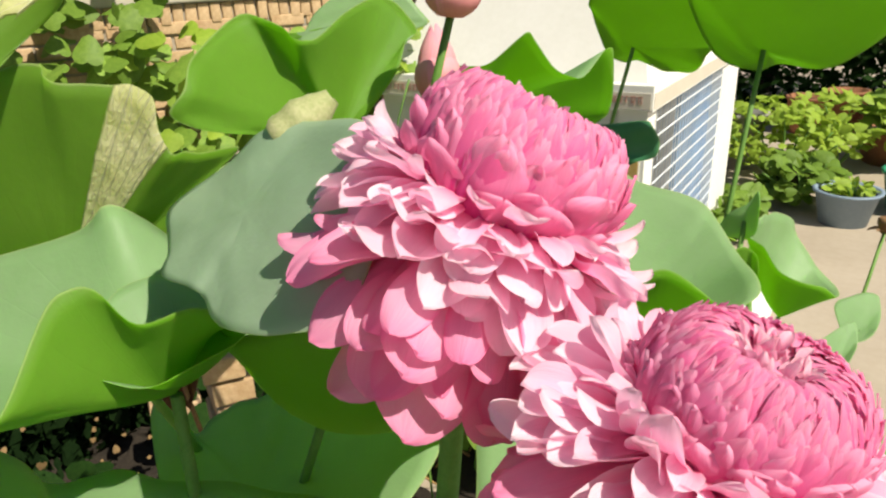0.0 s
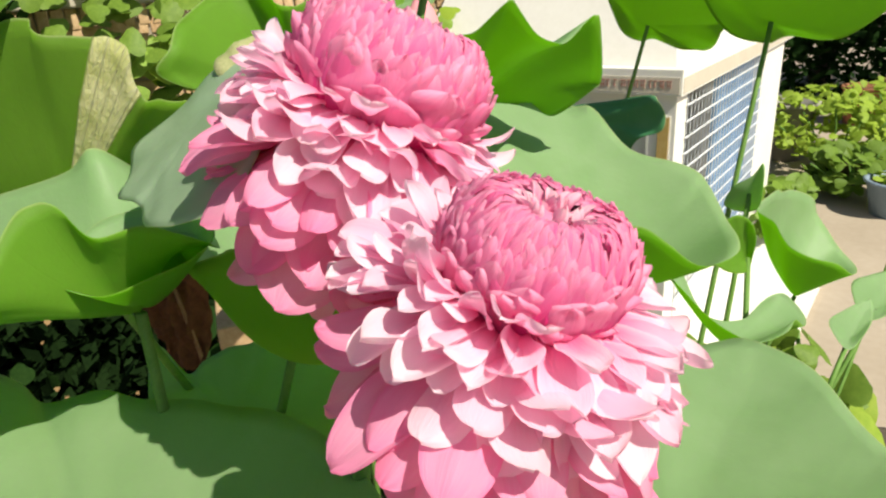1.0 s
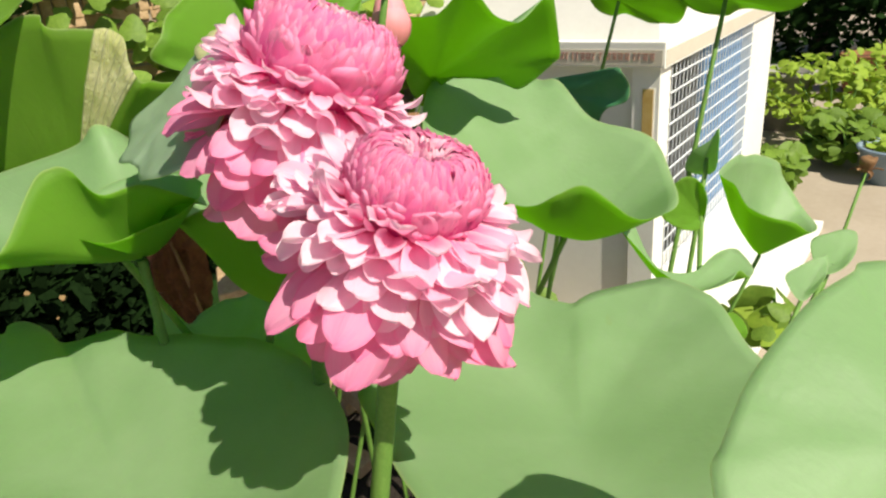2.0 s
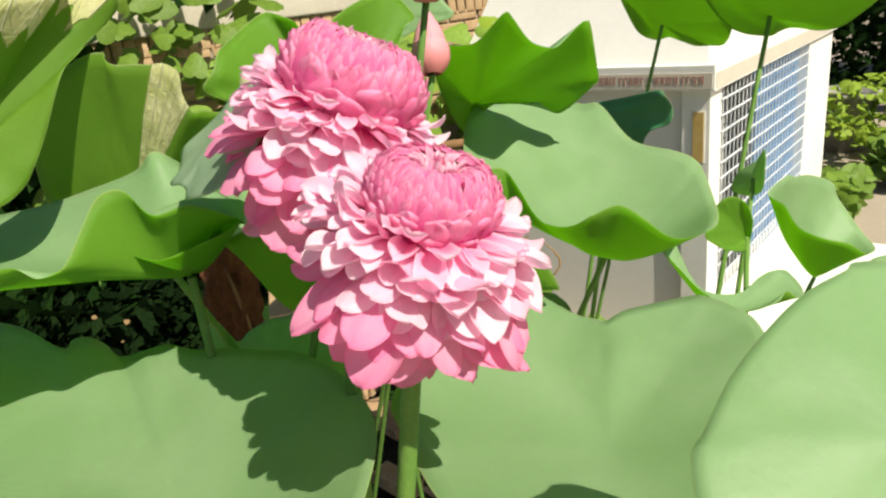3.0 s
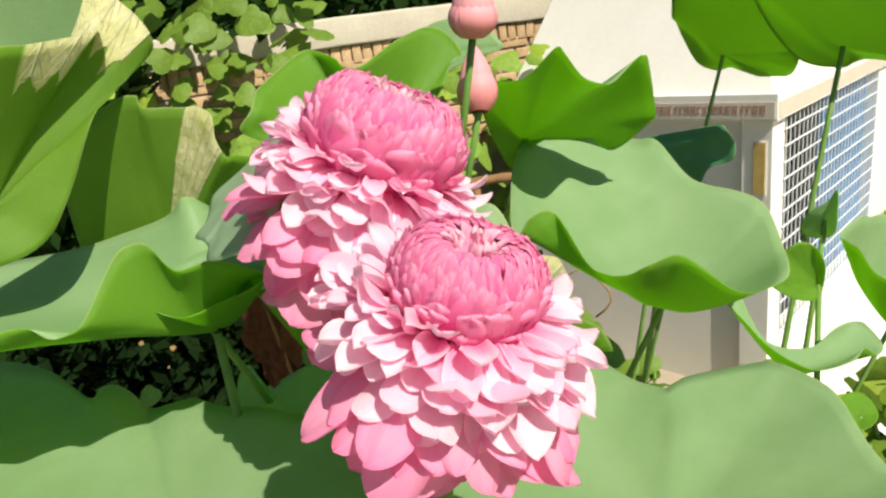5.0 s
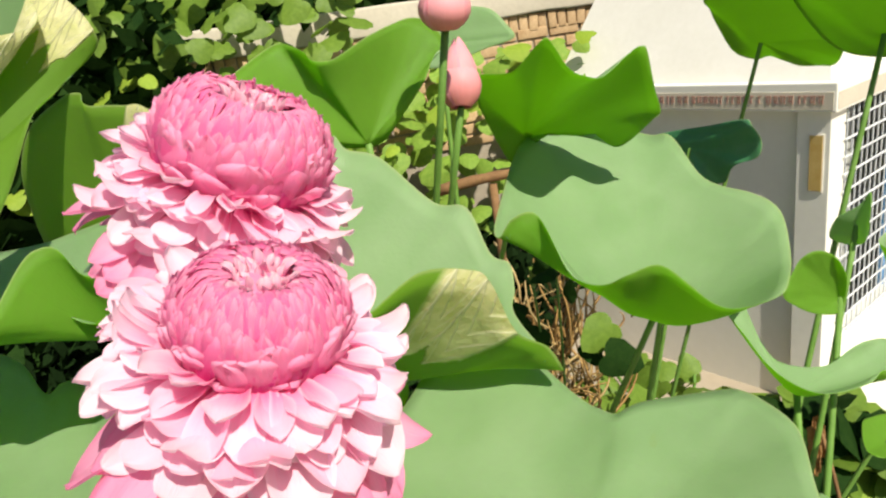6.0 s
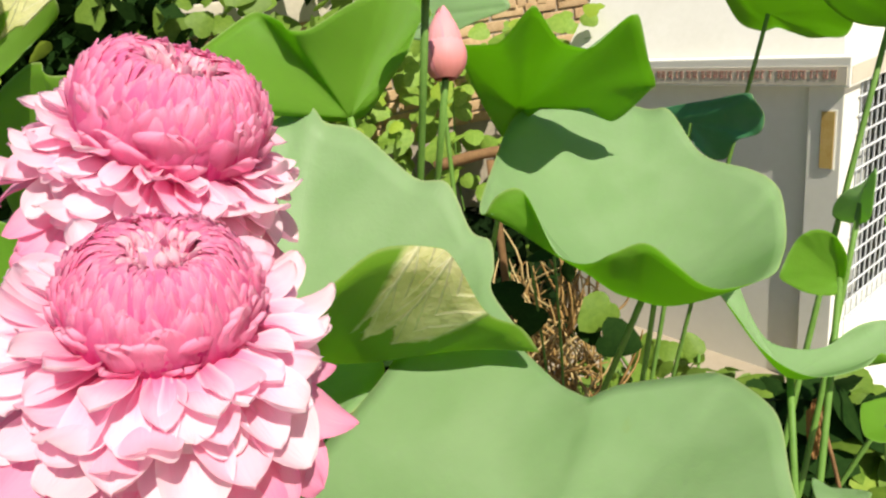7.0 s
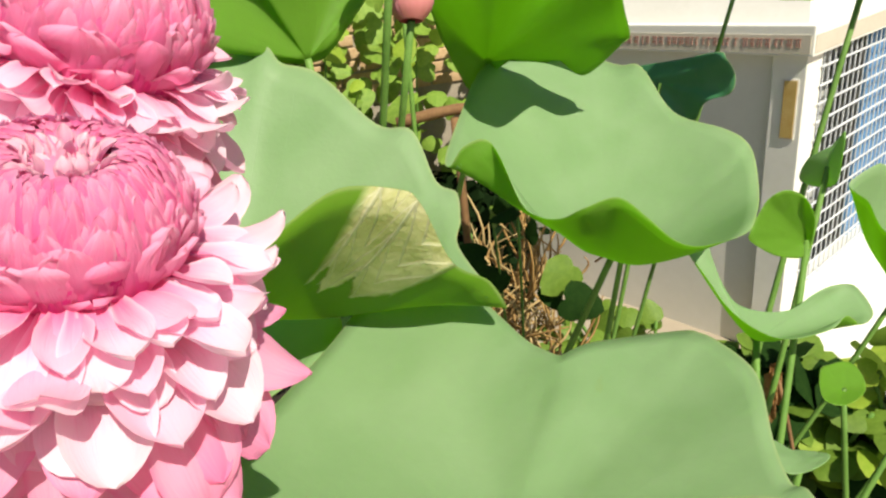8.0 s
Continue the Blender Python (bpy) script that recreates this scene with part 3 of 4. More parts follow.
lotus_leaf("low drooping lotus leaf with a pale upper side", (-0.122, 1.207, 0.974), (0.460, 0.151, 0.875), 1.2, (0.20, 0.69),
           bearing=(-99, -105, -108, -109, -110, -120, -171, -197, -199, -201, -204, -209, -219, -231, -234, -252, -326, -377, -408, -441),
           reach=(197, 180, 159, 139, 102, 67, 62, 111, 165, 211, 271, 275, 249, 166, 115, 82, 49, 94, 102, 126),
           lift=(67, 80, 76, 61, 34, 17, 16, 25, 49, 60, 62, 60, 58, 69, 86, 70, 54, 63, 58, 58))
lotus_leaf("bright yellow-green lotus leaf seen from below on its stalk", (-0.617, 2.074, 1.476), (-0.100, 0.752, 0.652), 0.7, (-0.98, 1.898),
           bearing=(-122, -130, -144, -193, -244, -274, -305, -312, -317, -326, -340, -354, -358, -363, -404, -434, -462),
           reach=(211, 173, 122, 76, 81, 69, 85, 130, 172, 197, 201, 210, 241, 278, 353, 341, 304),
           lift=(0, 12, -3, -11, 6, 10, -8, -7, 10, 5, -12, -2, 12, -1, -12, 4, 11))
# Upper rim stretched beyond the view to cast shade on the folded leaf.
lotus_leaf("large bright green lotus leaf seen from below", (-0.231, 1.824, 1.503), (-0.100, 0.752, 0.652), 0.7, (-0.25, 1.15),
           bearing=(-123, -138, -187, -257, -290, -315, -335, -351, -375, -404, -447),
           reach=(225, 235, 110, 62, 66, 84, 133, 181, 259, 283, 247),
           lift=(-0, 12, -3, -11, 6, 10, -8, -7, 10, 5, -12))

# the same leaf's pale lobe beside the flowers, its cupped middle and its dried rolled edge
lobe = part("side_lobe", leaf_blade((-0.286, -0.587, 0.758),
                                    bearing=(62, 100, 120, 135, 150, 165, 178, 200, 233, 280, 303, 326, 348, 368, 380, 390, 405),
                                    reach=(92, 70, 76, 98, 125, 160, 185, 165, 125, 92, 92, 100, 104, 130, 132, 118, 98),
                                    lift=[3 * math.sin(k * 1.9) for k in range(17)], bowl=0.0, seed=71.0, ribs=0.0), (LEAF_LIT, LEAF_UNDER), bowl_leaf, "upper side, sunlight painted into its pale colour")
lobe.location = Vector((-0.388, 0.338, 1.539)) - bowl_leaf.location
cup = part("cupped_middle", leaf_blade((0.02, -0.10, 0.99), bearing=range(0, 360, 24), reach=[86 + 5 * math.sin(k * 2.1) for k in range(15)],
                                       lift=[70 + 5 * math.sin(k * 1.3) for k in range(15)], bowl=0.5, seed=74.0), (LEAF_TOP, LEAF_UNDER), bowl_leaf)
cup.location = Vector((-0.505, 0.335, 1.352)) - bowl_leaf.location
bm = bmesh.new()
ra, rb, toward = Vector((-0.418, 0.411, 1.574)), Vector((-0.386, 0.447, 1.607)), Vector((0.60, -0.78, 0.12))
across = (rb - ra).normalized().cross(toward).normalized()
roll = []
for j in range(13):
    t = j / 12
    r = 0.008 + 0.012 * math.sin(math.pi * min(1.0, 0.25 + t * 0.75)) + 0.003 * noise.noise(Vector((t * 5, 1, 0)))
    roll.append([bm.verts.new(ra.lerp(rb, t) + across * (r * math.cos(f)) + toward * (r * math.sin(f)) - bowl_leaf.location) for f in [-1.4 + 4.6 * i / 14 for i in range(15)]])
for j in range(12):
    for i in range(14):
        bm.faces.new((roll[j][i], roll[j][i + 1], roll[j + 1][i + 1], roll[j + 1][i]))
part("rolled_edge", bm, CURL, bowl_leaf, "dried pale rolled leaf edge")

# a bare stalk among the others
spare = thing("lotus_stalk", "tall green lotus stalk rising behind the leaves", "stalk", "bare stalks", at=(-0.653, 1.162, GZ + 0.04))
bm = bmesh.new()
add_tube(bm, bend((0, 0, 0), (0.233, 0.138, 1.49), (0.015, 0.0, 0), 10), [0.0085 - 0.0003 * k for k in range(11)], 8)
part("stalk", bm, STALK, spare)

# ---- lotus flowers ----
def petal_mesh(name, length, width, cup, arc, mat, widest=0.58, seed=0, nu=8, nv=11, crinkle=0.05, foot=0.5, point=0.5, curl=0.0):
    """A petal: base at the origin, along +y, inner face up (+z). arc: radians by which it bends up towards its tip;
    point: 0 for a round tip, 1 for a sharp one; curl: radians by which the last fifth rolls over."""
    bm = bmesh.new()
    uvl = bm.loops.layers.uv.new("UVMap")
    rows = []
    y = z = last = 0.0
    lean = 0.10 * width * math.sin(seed * 2.3)
    for j in range(nv + 1):
        s = 1 - (1 - j / nv) ** 1.5
        a = arc * (s + last) / 2 + curl * max(0.0, s - 0.8) * 5
        y += length * (s - last) * math.cos(a)
        z += length * (s - last) * math.sin(a)
        last = s
        if s < widest:
            k = s / widest
            w = foot + (1 - foot) * (3 * k * k - 2 * k ** 3)
        else:
            q = (s - widest) / (1.0 - widest)
            w = (1 - point) * math.sqrt(max(0.0, 1 - q ** 2.2)) + point * max(0.0, 1 - q ** 1.5)
        w = max(w, 0.02) * width / 2 * (1 + 0.12 * noise.noise(Vector((s * 3.1, seed * 7.7, 0))))
        nz, ny = math.cos(a), -math.sin(a)
        row = []
        for i in range(nu + 1):
            u = i / nu * 2 - 1
            h = cup * u * u * (w / width * 2) + crinkle * width * noise.noise(Vector((u * 1.4 + seed * 3.3, s * 2.6, seed)))
            h += 0.05 * width * abs(u) ** 3 * math.sin(9 * s + seed * 1.7 + (2.0 if u > 0 else 0.0))
            row.append(bm.verts.new((u * w + lean * s * s, y + ny * h, z + nz * h)))
        rows.append(row)
    for j in range(nv):
        for i in range(nu):
            f = bm.faces.new((rows[j][i], rows[j][i + 1], rows[j + 1][i + 1], rows[j + 1][i]))
            for lp, (p, q) in zip(f.loops, ((i, j), (i + 1, j), (i + 1, j + 1), (i, j + 1))):
                lp[uvl].uv = (p / nu, 1 - (1 - q / nv) ** 1.5)
    return mesh_of(name, bm, mat)


SKIRT = [petal_mesh("petal_skirt", 0.100, 0.050 + 0.004 * (k % 3), (-0.007, 0.004, -0.004, -0.010, 0.006)[k], (-0.30, -0.10, 0.12, -0.45, 0.25)[k], PETAL_OUT, 0.68, k, 10, 12, 0.07, 0.55, (0.10, 0.35, 0.5, 0.2, 0.0)[k], (0.0, -0.4, 0.35, 0.4, 0.0)[k]) for k in range(5)]
RUFF = [petal_mesh("petal_ruff", 0.054, 0.0258 + 0.0018 * (k % 4), (0.005, -0.003, 0.007, 0.002, 0.008, -0.004)[k], (-0.55, -0.25, 0.35, -0.75, 0.1, 0.6)[k], PETAL_MID, 0.66, 5 + k, 8, 11, 0.09, 0.5, (0.0, 0.12, 0.08, 0.05, 0.18, 0.1)[k], (0.0, 0.35, 0.4, -0.4, 0.0, 0.5)[k]) for k in range(6)]
CORE = [petal_mesh("petal_core", 0.014, 0.0052, 0.003, 0.9 - 0.9 * k, PETAL_CORE, 0.6, 14 + k) for k in range(3)]


def ball_petal(bm, uvl, az, p0, p1, wide, r0, r1, dome, seed, nu=6, nv=8, rough=0.02, sway=0.0, flare=0.03):
    """A petal that hugs a ball of radius dome: from polar angle p0 to p1 (degrees), wide in radii, r0 and r1 the share of the radius at base and tip."""
    rows = []
    for j in range(nv + 1):
        s = 1 - (1 - j / nv) ** 1.4
        polar = radians(p0 + (p1 - p0) * s)
        k = min(1.0, s / 0.6)
        w = (0.62 + 0.38 * k * k * (3 - 2 * k)) if s < 0.6 else (1 - ((s - 0.6) / 0.4) ** 2.0) ** 0.62
        w = max(w, 0.04) * wide / 2
        row = []
        for i in range(nu + 1):
            u = i / nu * 2 - 1
            r = r0 + (r1 - r0) * s * s - 0.10 * wide * u * u + rough * noise.noise(Vector((u * 1.6 + seed * 1.9, s * 3.0, seed)))
            r += flare * s ** 4
            a = az + u * w / max(0.35, math.sin(polar)) + sway * s
            lift = 1.0 - 0.55 * max(0.0, 1 - polar / radians(40)) ** 1.2
            row.append(bm.verts.new((dome * r * math.sin(polar) * math.cos(a), dome * r * math.sin(polar) * math.sin(a), dome * (0.12 + (0.78 if polar < math.pi / 2 else 0.95) * r * lift * math.cos(polar)))))
        rows.append(row)
    for j in range(nv):
        for i in range(nu):
            f = bm.faces.new((rows[j][i], rows[j][i + 1], rows[j + 1][i + 1], rows[j + 1][i]))
            for lp, (p, q) in zip(f.loops, ((i, j), (i + 1, j), (i + 1, j + 1), (i, j + 1))):
                lp[uvl].uv = (p / nu, 1 - (1 - q / nv) ** 1.4)


RIGHT, UP, BACK = Vector((0.742, 0.660, -0.117)), Vector((-0.144, 0.328, 0.934)), Vector((0.654, -0.676, 0.338))


def flower(label, at, axis, spin, dome, reach, raised, seed, foot):
    """reach: scale of the loose petals; raised: degrees by which the ruff stands up on its shaded side."""
    rnd = random.Random(seed)
    root = Vector((*foot, GZ + 0.04))
    fl = thing("lotus_flower", label, "lotus flower", "lotus flowers", at=root)
    turn = Vector(axis).normalized().to_track_quat("Z", "Y").to_matrix().to_4x4()
    base = Matrix.Translation(Vector(at) - root) @ turn @ Matrix.Rotation(spin, 4, "Z")

    def ring(meshes, count, shift, elev, spread, rad, z, sc, wide=1.0, up=0.0):
        for k in range(count):
            az = (k + shift + rnd.uniform(-0.32, 0.32)) * 2 * math.pi / count
            way = (base.to_3x3() @ Vector((-math.sin(az), math.cos(az), 0))).dot(-RIGHT)
            e = elev + rnd.uniform(-spread, spread) + up * max(0.0, way)
            o = part("petal", rnd.choice(meshes), None, fl)
            g = sc * rnd.uniform(0.82, 1.12) * (1 - 0.08 * max(0.0, -(base.to_3x3() @ Vector((-math.sin(az), math.cos(az), 0))).y))
            o.matrix_local = (base @ Matrix.Rotation(az, 4, "Z") @ Matrix.Translation((0, rad, z)) @ Matrix.Rotation(radians(e), 4, "X")
                              @ Matrix.Rotation(rnd.uniform(-0.20, 0.20), 4, "Y") @ Matrix.Rotation(rnd.uniform(-0.16, 0.16), 4, "Z")
                              @ Matrix.Diagonal((g * wide * (1 - 0.25 * up / 40 * max(0.0, way)), g, g, 1)))

    # broad drooping skirt, tier under tier
    d = dome / 0.054
    for n, (count, elev, rad, z, sc, wide) in enumerate(((8, -78, 0.018, -0.048, 1.02, 1.16), (10, -68, 0.022, -0.042, 1.02, 1.08), (12, -58, 0.026, -0.036, 1.0, 0.98), (14, -49, 0.029, -0.032, 0.98, 0.88), (15, -41, 0.031, -0.028, 0.94, 0.80), (16, -33, 0.032, -0.024, 0.88, 0.72))):
        ring(SKIRT, count, 0.5 * n, elev, 6, rad * d, z * d, sc * reach, wide)
    # pale ruff
    for n, (count, elev, rad, z, sc) in enumerate(((20, -36, 0.035, -0.021, 1.28), (22, -28, 0.036, -0.018, 1.22), (23, -20, 0.037, -0.015, 1.14), (24, -12, 0.038, -0.013, 1.04), (24, -3, 0.039, -0.011, 0.93), (22, 7, 0.041, -0.009, 0.80))):
        ring(RUFF, count, 0.5 * n, elev, 9, rad * d, z * d, sc * reach, 1.0, raised)
    # cup of broad petals round the dome
    for n, (count, p0, p1, wide, r) in enumerate(((11, 126, 92, 0.66, 1.0), (13, 122, 82, 0.56, 1.0), (15, 118, 72, 0.46, 0.99), (17, 113, 63, 0.38, 0.98), (19, 108, 56, 0.32, 0.97))):
        for k in range(count):
            bm = bmesh.new()
            uvl = bm.loops.layers.uv.new("UVMap")
            az = (k + 0.5 * (n % 2) + rnd.uniform(-0.25, 0.25)) * 2 * math.pi / count
            ball_petal(bm, uvl, az, p0, p1 + rnd.uniform(-8, 8), wide * rnd.uniform(0.75, 1.25), r - 0.10, r + rnd.uniform(-0.02, 0.04), dome, seed * 50 + n * 20 + k, 8, 10, 0.07, rnd.uniform(-0.14, 0.14))
            part("petal", bm, PETAL_CUP, fl).matrix_local = base
    # fine frilled petals closing over the top
    inner = bmesh.new()
    iuv = inner.loops.layers.uv.new("UVMap")
    for n in range(20):
        p1 = 68 - 2.5 * n
        wide = 0.27 - 0.016 * min(n, 10)
        count = max(14, int(2 * math.pi * math.sin(radians(max(p1, 18))) / (wide * 0.60)))
        for k in range(count):
            az = (k + 0.5 * (n % 2) + rnd.uniform(-0.5, 0.5)) * 2 * math.pi / count
            tip = p1 + rnd.uniform(-9, 9)
            r = 0.985 + rnd.uniform(-0.02, 0.02) - 0.010 * max(0, n - 13)
            ball_petal(inner, iuv, az, tip + rnd.uniform(40, 58), tip, wide * rnd.uniform(0.5, 1.4), r - 0.07, r + rnd.uniform(-0.03, 0.035), dome, seed * 90 + n * 60 + k, 4, 8, 0.03, rnd.uniform(-0.20, 0.20), rnd.uniform(-0.05, 0.05))
    for v in inner.verts:
        v.co = base @ v.co
    tagged(part("inner_petals", inner, PETAL_FRILL, fl), kind="stuff")
    ring(CORE, 24, 0, 55, 38, 0.0145 * d, dome * 0.56, 0.85 * d, 1.3)
    ring(CORE, 20, 0, 65, 40, 0.0105 * d, dome * 0.52, 0.85 * d, 1.2)
    ring(CORE, 12, 0, 75, 40, 0.006 * d, dome * 0.48, 0.8 * d, 1.2)
    bm = bmesh.new()
    end = base.translation - turn.to_3x3() @ Vector((0, 0, 0.06))
    add_tube(bm, bend((0, 0, 0), end, (0.02, 0.02, 0), 12) + [base.translation], [0.0085] * 13 + [0.012], 10)
    part("stalk", bm, STALK, fl)
    bm = bmesh.new()
    add_lathe(bm, [(0.001, -0.074), (0.016, -0.062), (0.026, -0.045), (0.036, -0.022), (0.042, 0.0), (0.040, 0.016), (0.022, 0.030), (0.001, 0.032)], 16)
    for v in bm.verts:
        v.co *= d
    part("receptacle", bm, PETAL_IN, fl).matrix_local = base
    return fl


flower("many-petalled deep pink lotus flower leaning to one side", (-0.174, 0.351, 1.585), RIGHT * 0.36 + UP * 0.86 + BACK * 0.30, 0.4, 0.0695, 0.94, 0, 3, (-0.44, 0.26))
flower("many-petalled pink lotus flower in full bloom, the lower one", (-0.025, 0.278, 1.514), RIGHT * 0.18 + UP * 0.84 + BACK * 0.42, 1.9, 0.0530, 0.98, 30, 8, (-0.42, 0.10))


# ---- lotus buds ----
def bud(label, base, tip, width, foot):
    base, tip = Vector(base), Vector(tip)
    root = Vector((*foot, GZ + 0.04))
    th = thing("lotus_bud", label, "lotus bud", "lotus buds", at=root)
    turn = Matrix.Translation(base - root) @ (tip - base).to_track_quat("Z", "Y").to_matrix().to_4x4()
    ln = (tip - base).length
    rnd = random.Random(int(width * 1e4))
    for ring_i, (count, r, sc) in enumerate(((3, 0.72, 0.98), (4, 0.86, 0.93), (3, 1.0, 0.72))):
        for k in range(count):
            bm = bmesh.new()
            uvl = bm.loops.layers.uv.new("UVMap")
            rows = []
            for j in range(11):
                s = j / 10
                rr = width / 2 * r * math.sin(math.pi * (0.12 + 0.85 * s ** 0.92)) ** 0.72
                span = 1.25 * (1 - s ** 5 * 0.7)
                rows.append([bm.verts.new((rr * math.cos(u * span / 3), rr * math.sin(u * span / 3), s * ln * sc)) for u in range(-3, 4)])
            for j in range(10):
                for i in range(6):
                    f = bm.faces.new((rows[j][i], rows[j][i + 1], rows[j + 1][i + 1], rows[j + 1][i]))
                    for lp, (p, q) in zip(f.loops, ((i, j), (i + 1, j), (i + 1, j + 1), (i, j + 1))):
                        lp[uvl].uv = (p / 6, q / 10)
            o = part("petal", bm, PETAL_BUD, th)
            o.matrix_local = turn @ Matrix.Rotation((k + 0.5 * ring_i + rnd.uniform(-0.1, 0.1)) * 2 * math.pi / count, 4, "Z")
    bm = bmesh.new()
    add_tube(bm, bend((0, 0, 0), base - root, (0.015, 0.0, 0), 12), 0.0062, 8)
    part("stalk", bm, STALK, th)
    return th


bud("closed pink lotus bud with overlapping petals on a green stalk", (-0.581, 0.929, 1.512), (-0.609, 0.965, 1.628), 0.076, (-1.41, 1.05))
bud("plump dusky pink lotus bud high on its stalk", (-0.515, 0.86, 1.645), (-0.50, 0.86, 1.745), 0.082, (-1.23, 0.93))


# ---- wall bricks ----
brick_me = [mesh_of("brick", box((-0.105, -0.05, -0.031), (0.105 - 0.004 * k, 0.05, 0.031), 0.006), BRICK) for k in range(3)]
rnd = random.Random(4)
count = 0
for row in range(21):
    z = 0.045 + row * 0.0755
    for k in range(int(length / 0.222)):
        xx = 0.12 + k * 0.222 + (0.111 if row % 2 else 0.0)
        if z < 0.85 or z > 1.48 or not 1.0 < xx < length - 0.1 or count >= 300:
            continue
        o = part("brick", rnd.choice(brick_me), None, wall_brick)
        o.matrix_local = Matrix.Translation((xx, 0.05 + rnd.uniform(-0.008, 0.004), z)) @ Matrix.Rotation(rnd.uniform(-0.02, 0.02), 4, "Z")
        count += 1


# a row of bricks on edge under the coping
edge_me = [mesh_of("brick", box((-0.030, -0.05, -0.052), (0.030 - 0.003 * k, 0.05, 0.052), 0.007), BRICK) for k in range(3)]
for k in range(int(length / 0.067)):
    xx = 0.04 + k * 0.067
    if 1.2 < xx < length - 0.05:
        o = part("brick", rnd.choice(edge_me), None, wall_brick)
        o.matrix_local = Matrix.Translation((xx, 0.045 + rnd.uniform(-0.012, 0.006), 1.546)) @ Matrix.Rotation(rnd.uniform(-0.07, 0.07), 4, "Y")

# the narrow end of a low brick pier, half hidden under the leaves
pier = thing("brick_pier", "narrow end of a low weathered brick pier below the leaves", "brick pier", at=(-1.30, 0.985, GZ))
for row in range(17):
    o = part("brick", rnd.choice(brick_me), None, pier)
    o.matrix_local = Matrix.Rotation(2.54 + rnd.uniform(-0.10, 0.10), 4, "Z") @ Matrix.Translation((rnd.uniform(-0.012, 0.012), rnd.uniform(-0.012, 0.012), 0.031 + row * 0.074))
part("mortar", box((-0.09, -0.042, 0), (0.09, 0.042, 17 * 0.074 - 0.04)), MORTAR, pier).matrix_local = Matrix.Rotation(2.54, 4, "Z")


# ---- climbing plants ----
def heart_leaf(name, size, mat, seed):
    """A heart-shaped leaf on a short stem, in the xy plane, tip along -y."""
    bm = bmesh.new()
    n = 18
    c = bm.verts.new((0, 0, 0.05 * size))
    rim = []
    for k in range(n):
        a = k * 2 * math.pi / n + math.pi / 2
        d = abs(((a - math.pi / 2 + math.pi) % (2 * math.pi)) - math.pi)
        r = size * (0.30 + 0.24 * min(1, d / 0.9)) * (1 + 0.45 * max(0, (d - 2.3) / 0.85)) * (1 + 0.08 * noise.noise(Vector((k * 0.9, seed, 0))))
        rim.append(bm.verts.new((r * math.cos(a), r * math.sin(a) * 1.05, -0.12 * size * abs(math.cos(a)) + 0.10 * size * noise.noise(Vector((math.cos(a) * 2, math.sin(a) * 2, seed))))))
    for k in range(n):
        bm.faces.new((c, rim[k], rim[(k + 1) % n]))
    return mesh_of(name, bm, mat)


def leafy(name, label, category, leaves, count, place, size, seed, stems=(), group="", face=(0.5, -0.5, 0.8)):
    """A plant of single leaves: place(rnd) gives where each one hangs."""
    rnd = random.Random(seed)
    first = place(rnd)
    root = Vector((first[0], first[1], GZ))
    th = thing(name, label, category, group, at=root)
    for k in range(count):
        p = place(rnd)
        d = Vector((face[0] + rnd.gauss(0, 0.45), face[1] + rnd.gauss(0, 0.45), face[2] + rnd.gauss(0, 0.4)))
        o = part("leaf", rnd.choice(leaves), None, th)
        o.matrix_local = Matrix.Translation(Vector(p) - root) @ d.to_track_quat("Z", "Y").to_matrix().to_4x4() @ Matrix.Rotation(rnd.uniform(0, 6.28), 4, "Z") @ Matrix.Scale(size * rnd.uniform(0.6, 1.3), 4)
    for pts, r in stems:
        bm = bmesh.new()
        add_tube(bm, [Vector(p) - root for p in pts], r, 6)
        part("stem", bm, STALK, th)
    return th


VINE_LEAF = [heart_leaf("vine_leaf", 1.0, VINE, k) for k in range(4)]
GREEN_LEAF = [heart_leaf("green_leaf", 1.0, HERB, 5 + k) for k in range(4)]
SHADE_PAINTED_LEAF = [heart_leaf("shade_painted_leaf", 1.0, HERB_SHADED, 9 + k) for k in range(4)]
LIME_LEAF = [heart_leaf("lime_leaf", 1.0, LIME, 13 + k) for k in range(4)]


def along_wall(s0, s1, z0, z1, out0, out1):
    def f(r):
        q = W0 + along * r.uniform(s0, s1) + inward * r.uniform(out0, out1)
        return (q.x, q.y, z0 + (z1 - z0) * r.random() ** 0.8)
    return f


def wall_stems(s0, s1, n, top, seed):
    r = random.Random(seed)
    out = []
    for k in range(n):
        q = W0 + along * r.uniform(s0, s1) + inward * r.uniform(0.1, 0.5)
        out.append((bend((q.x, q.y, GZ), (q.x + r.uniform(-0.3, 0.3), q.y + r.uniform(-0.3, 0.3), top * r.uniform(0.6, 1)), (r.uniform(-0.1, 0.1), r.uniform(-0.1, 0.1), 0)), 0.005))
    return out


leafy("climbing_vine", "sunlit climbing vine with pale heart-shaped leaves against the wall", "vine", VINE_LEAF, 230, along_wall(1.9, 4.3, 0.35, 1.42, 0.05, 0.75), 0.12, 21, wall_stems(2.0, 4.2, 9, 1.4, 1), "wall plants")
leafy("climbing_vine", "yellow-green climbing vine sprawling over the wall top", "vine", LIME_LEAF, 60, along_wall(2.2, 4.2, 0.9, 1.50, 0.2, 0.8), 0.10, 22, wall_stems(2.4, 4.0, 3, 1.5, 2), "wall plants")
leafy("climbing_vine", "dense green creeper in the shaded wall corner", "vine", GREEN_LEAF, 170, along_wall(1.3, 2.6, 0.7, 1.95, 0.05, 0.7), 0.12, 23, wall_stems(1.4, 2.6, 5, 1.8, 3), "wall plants")
